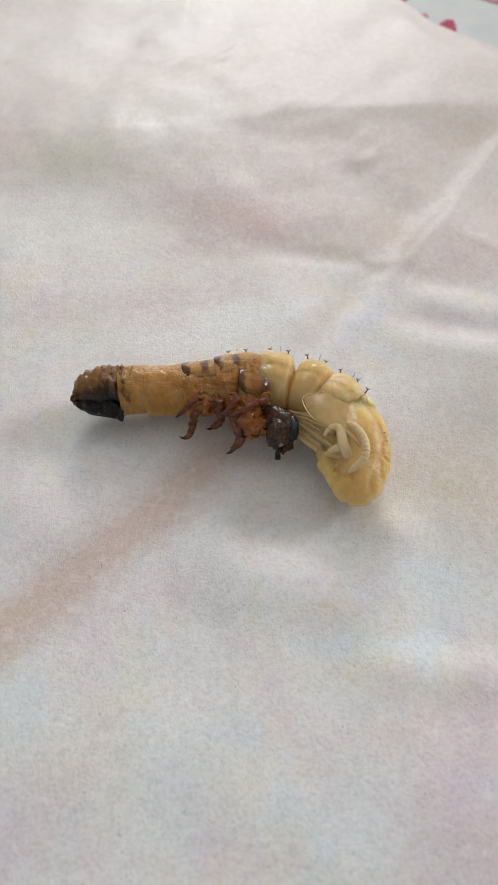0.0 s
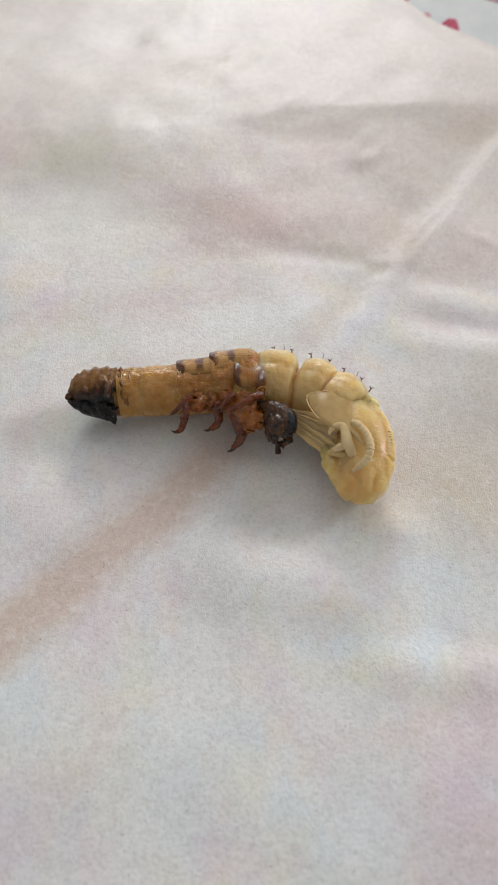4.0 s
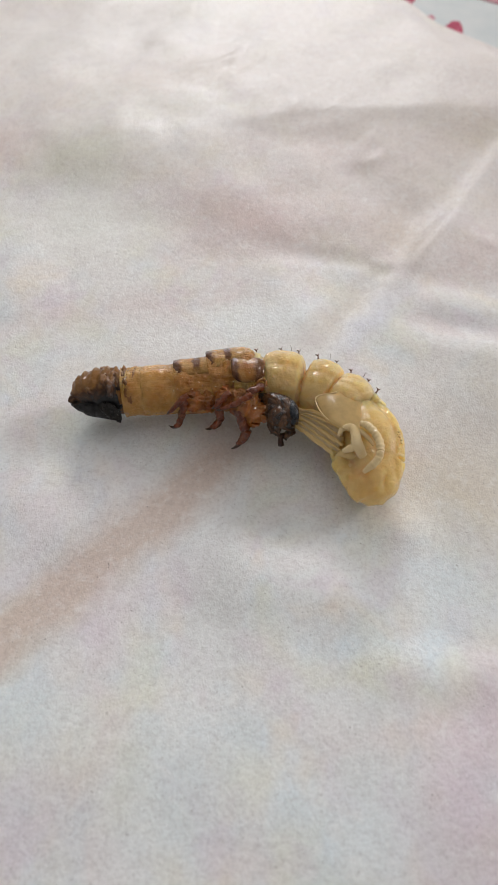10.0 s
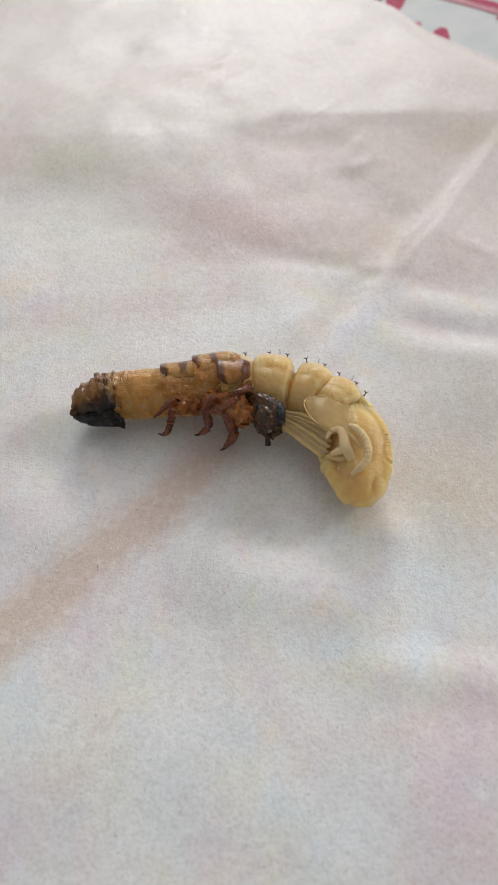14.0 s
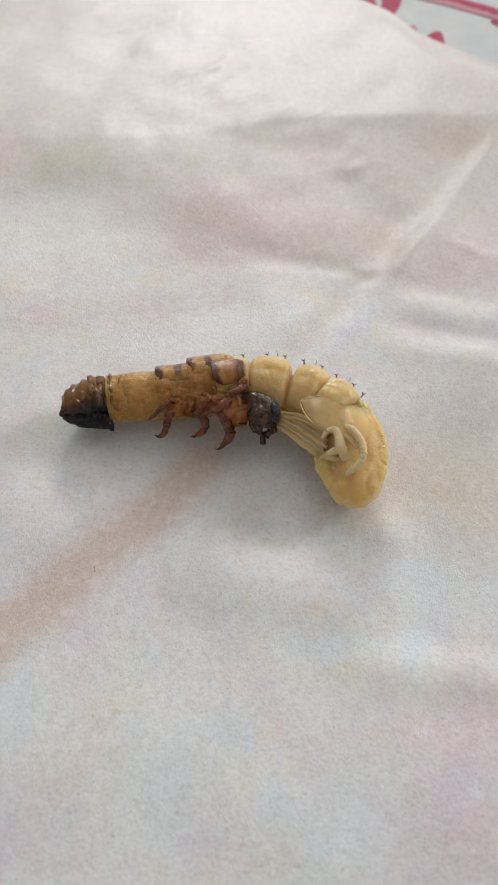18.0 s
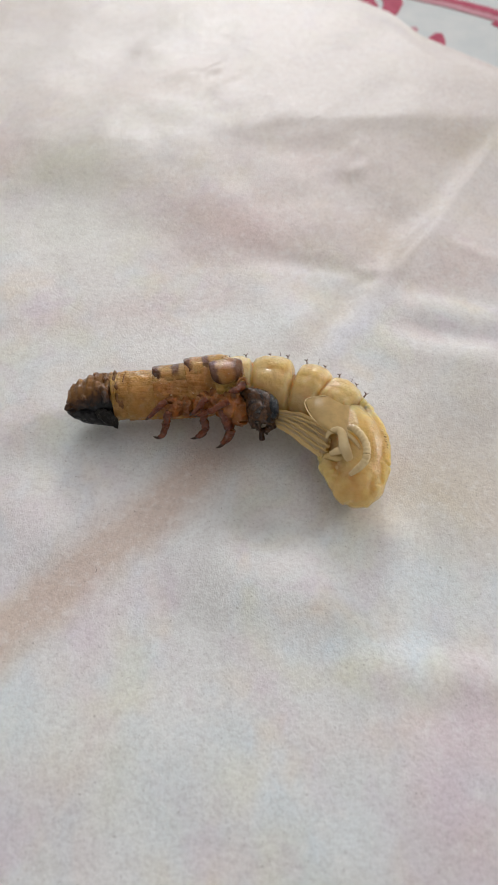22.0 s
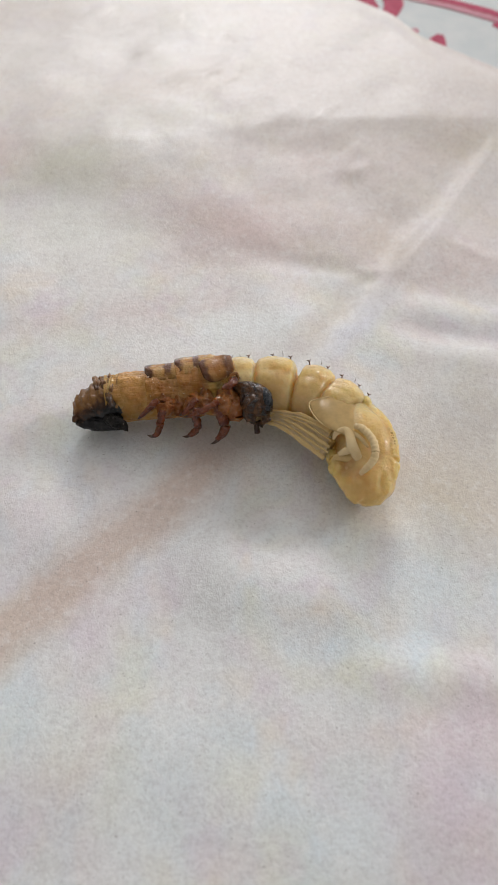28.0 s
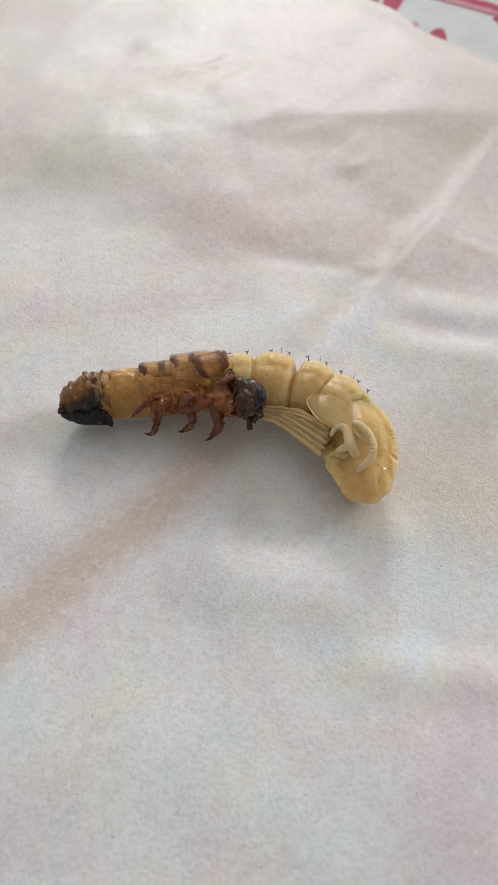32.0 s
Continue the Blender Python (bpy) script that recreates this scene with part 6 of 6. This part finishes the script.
    walk(PIECES["leg3"], [
        (0, go(2.18, -0.65, 0)), (1, go(2.05, -0.68, 0)), (2, go(1.99, -0.64, 0)), (3, go(1.73, -0.40, 0)),
        (3.5, go(1.31, -0.10, 0)), (5.5, go(0.58, 0.04, 0)), (6, go(0.55, -0.09, 0)), (7, go(0.49, -0.12, 0)),
        (8, go(0.44, 0.01, 0)), (9, go(0.24, 0.40, 0)), (10, go(0.12, 0.67, 0)), (11, go(0.28, 0.20, 0)),
        (12, go(0.24, 0.10, 0)), (13, go(0.27, 0.11, 0)), (14, go(0.14, 0.13, 0)), (14.5, go(0.16, 0.14, 0)),
        (16.5, go(0.10, 0.31, 0)), (17, go(0.09, 0.41, 0)), (17.5, go(0.07, 0.41, 0)), (18, go(0.11, 0.10, 0)),
        (19, go(0.01, -0.07, 0)), (20, go(0.00, 0, 0)), (21, go(-0.01, -0.07, 0)), (21.5, go(-0.14, 0.15, 0)),
        (22, go(-0.22, 0.03, 0)), (23, go(-0.20, 0.06, 0)), (24, go(-0.40, 0.16, 0)), (24.5, go(-0.48, 0.04, 0)),
        (25, go(-0.95, 0.14, 0)), (25.5, go(-1.02, 0.29, 0)), (27.5, go(-1.01, 0.21, 0)), (28, go(-1.07, 0.21, 0)),
        (29, go(-1.07, 0.25, 0)), (29.5, go(-1.10, 0.27, 0)), (30, go(-1.31, 0.53, 0)), (31, go(-1.21, 0.22, 0)),
        (32, go(-1.10, 0.15, 0)),
    ])
    for seg in ABDOMEN:
        go = mover(seg)
        walk(seg, [
        (0, go(-0.84, -0.20, 0)), (1, go(-0.88, -0.29, 0)), (2, go(-0.85, -0.21, 0)), (3, go(-0.74, -0.03, 0)),
        (3.5, go(-0.73, -0.07, 0)), (5.5, go(-0.57, -0.25, 0)), (6, go(-0.59, -0.27, 0)), (7, go(-0.64, -0.32, 0)),
        (8, go(-0.61, -0.25, 0)), (9, go(-0.59, -0.11, 0)), (10, go(-0.42, -0.10, 0)), (11, go(-0.43, -0.19, 0)),
        (12, go(-0.44, -0.18, 0)), (13, go(-0.39, -0.18, 0)), (14, go(-0.32, -0.12, 0)), (14.5, go(-0.35, -0.12, 0)),
        (16.5, go(-0.13, 0.08, 0)), (17, go(-0.02, 0.03, 0)), (18, go(-0.14, -0.13, 0)), (19, go(-0.07, -0.07, 0)),
        (20, go(0.00, 0, 0)), (21, go(0.00, -0.07, 0)), (22, go(0.03, -0.01, 0)), (23, go(0.12, 0.11, 0)),
        (24, go(0.03, 0.03, 0)), (25, go(0.21, 0.04, 0)), (25.5, go(0.24, 0.10, 0)), (27.5, go(0.19, -0.02, 0)),
        (28, go(0.17, -0.03, 0)), (29, go(0.21, 0.02, 0)), (30, go(0.16, 0.08, 0)), (31, go(0.26, 0.09, 0)),
        (32, go(0.25, 0.05, 0)),
        ])
    go = mover(THORAX)
    walk(THORAX, [
        (0, go(-1.03, -0.30, 0.6)), (1, go(-1.08, -0.39, 0.8)), (2, go(-0.96, -0.35, 0.3)), (3, go(-0.85, -0.22, -0.3)),
        (3.5, go(-0.84, -0.21, -0.1)), (5.5, go(-0.79, -0.21, 2.7)), (6, go(-0.81, -0.24, 3.5)), (7, go(-0.81, -0.32, 3.6)),
        (8, go(-0.71, -0.29, 3.2)), (8.5, go(-0.48, -0.21, 2.3)), (9, go(-0.54, -0.18, 2.2)), (10, go(-0.38, -0.19, 1.6)),
        (11, go(-0.44, -0.22, 2.2)), (12, go(-0.53, -0.22, 2.6)), (13, go(-0.39, -0.23, 2.0)), (14, go(-0.27, -0.23, 1.7)),
        (14.5, go(-0.24, -0.21, 1.7)), (16.5, go(-0.21, -0.07, 0.2)), (17, go(-0.10, -0.04, 0.2)), (18, go(-0.22, -0.14, 0.2)),
        (19, go(-0.10, -0.10, -0.1)), (20, go(0.00, 0, 0)), (21, go(-0.08, -0.04, 0.2)), (22, go(0.08, -0.06, -0.5)),
        (23, go(0.11, -0.10, -0.4)), (24, go(0.01, -0.26, 1.2)), (25, go(0.24, -0.06, 2.5)), (25.5, go(0.44, 0.18, 4.0)),
        (27.5, go(0.41, 0.02, 4.2)), (28, go(0.41, 0.03, 4.0)), (29, go(0.55, 0.04, 3.5)), (30, go(0.56, 0.11, 3.2)),
        (31, go(0.55, 0.10, 2.3)), (32, go(0.43, 0.03, 3.1)),
    ])
    for strand in STRANDS:
        go = mover(strand)
        walk(strand, [
        (0, go(-0.30, -0.65, 0)), (1, go(-0.34, -0.73, 0)), (2, go(-0.32, -0.63, 0)), (3, go(-0.27, -0.55, 0)),
        (3.5, go(-0.30, -0.58, 0)), (5.5, go(-0.29, -0.60, 0)), (6, go(-0.32, -0.62, 0)), (7, go(-0.36, -0.68, 0)),
        (8, go(-0.34, -0.61, 0)), (9, go(-0.34, -0.35, 0)), (10, go(-0.24, -0.25, 0)), (11, go(-0.24, -0.35, 0)),
        (12, go(-0.25, -0.33, 0)), (13, go(-0.21, -0.31, 0)), (14, go(-0.18, -0.24, 0)), (14.5, go(-0.20, -0.24, 0)),
        (16.5, go(-0.05, -0.03, 0)), (17, go(0.00, -0.01, 0)), (18, go(-0.09, -0.16, 0)), (19, go(-0.04, -0.08, 0)),
        (20, go(0.00, 0, 0)), (21, go(-0.02, -0.07, 0)), (22, go(-0.03, 0.01, 0)), (23, go(-0.03, 0.15, 0)),
        (24, go(-0.17, 0.08, 0)), (25, go(-0.09, 0.13, 0)), (25.5, go(-0.09, 0.21, 0)), (27.5, go(-0.13, 0.07, 0)),
        (28, go(-0.15, 0.03, 0)), (29, go(-0.14, 0.08, 0)), (30, go(-0.26, 0.18, 0)), (31, go(-0.17, 0.19, 0)),
        (32, go(-0.26, 0.15, 0)),
        ])


motions()
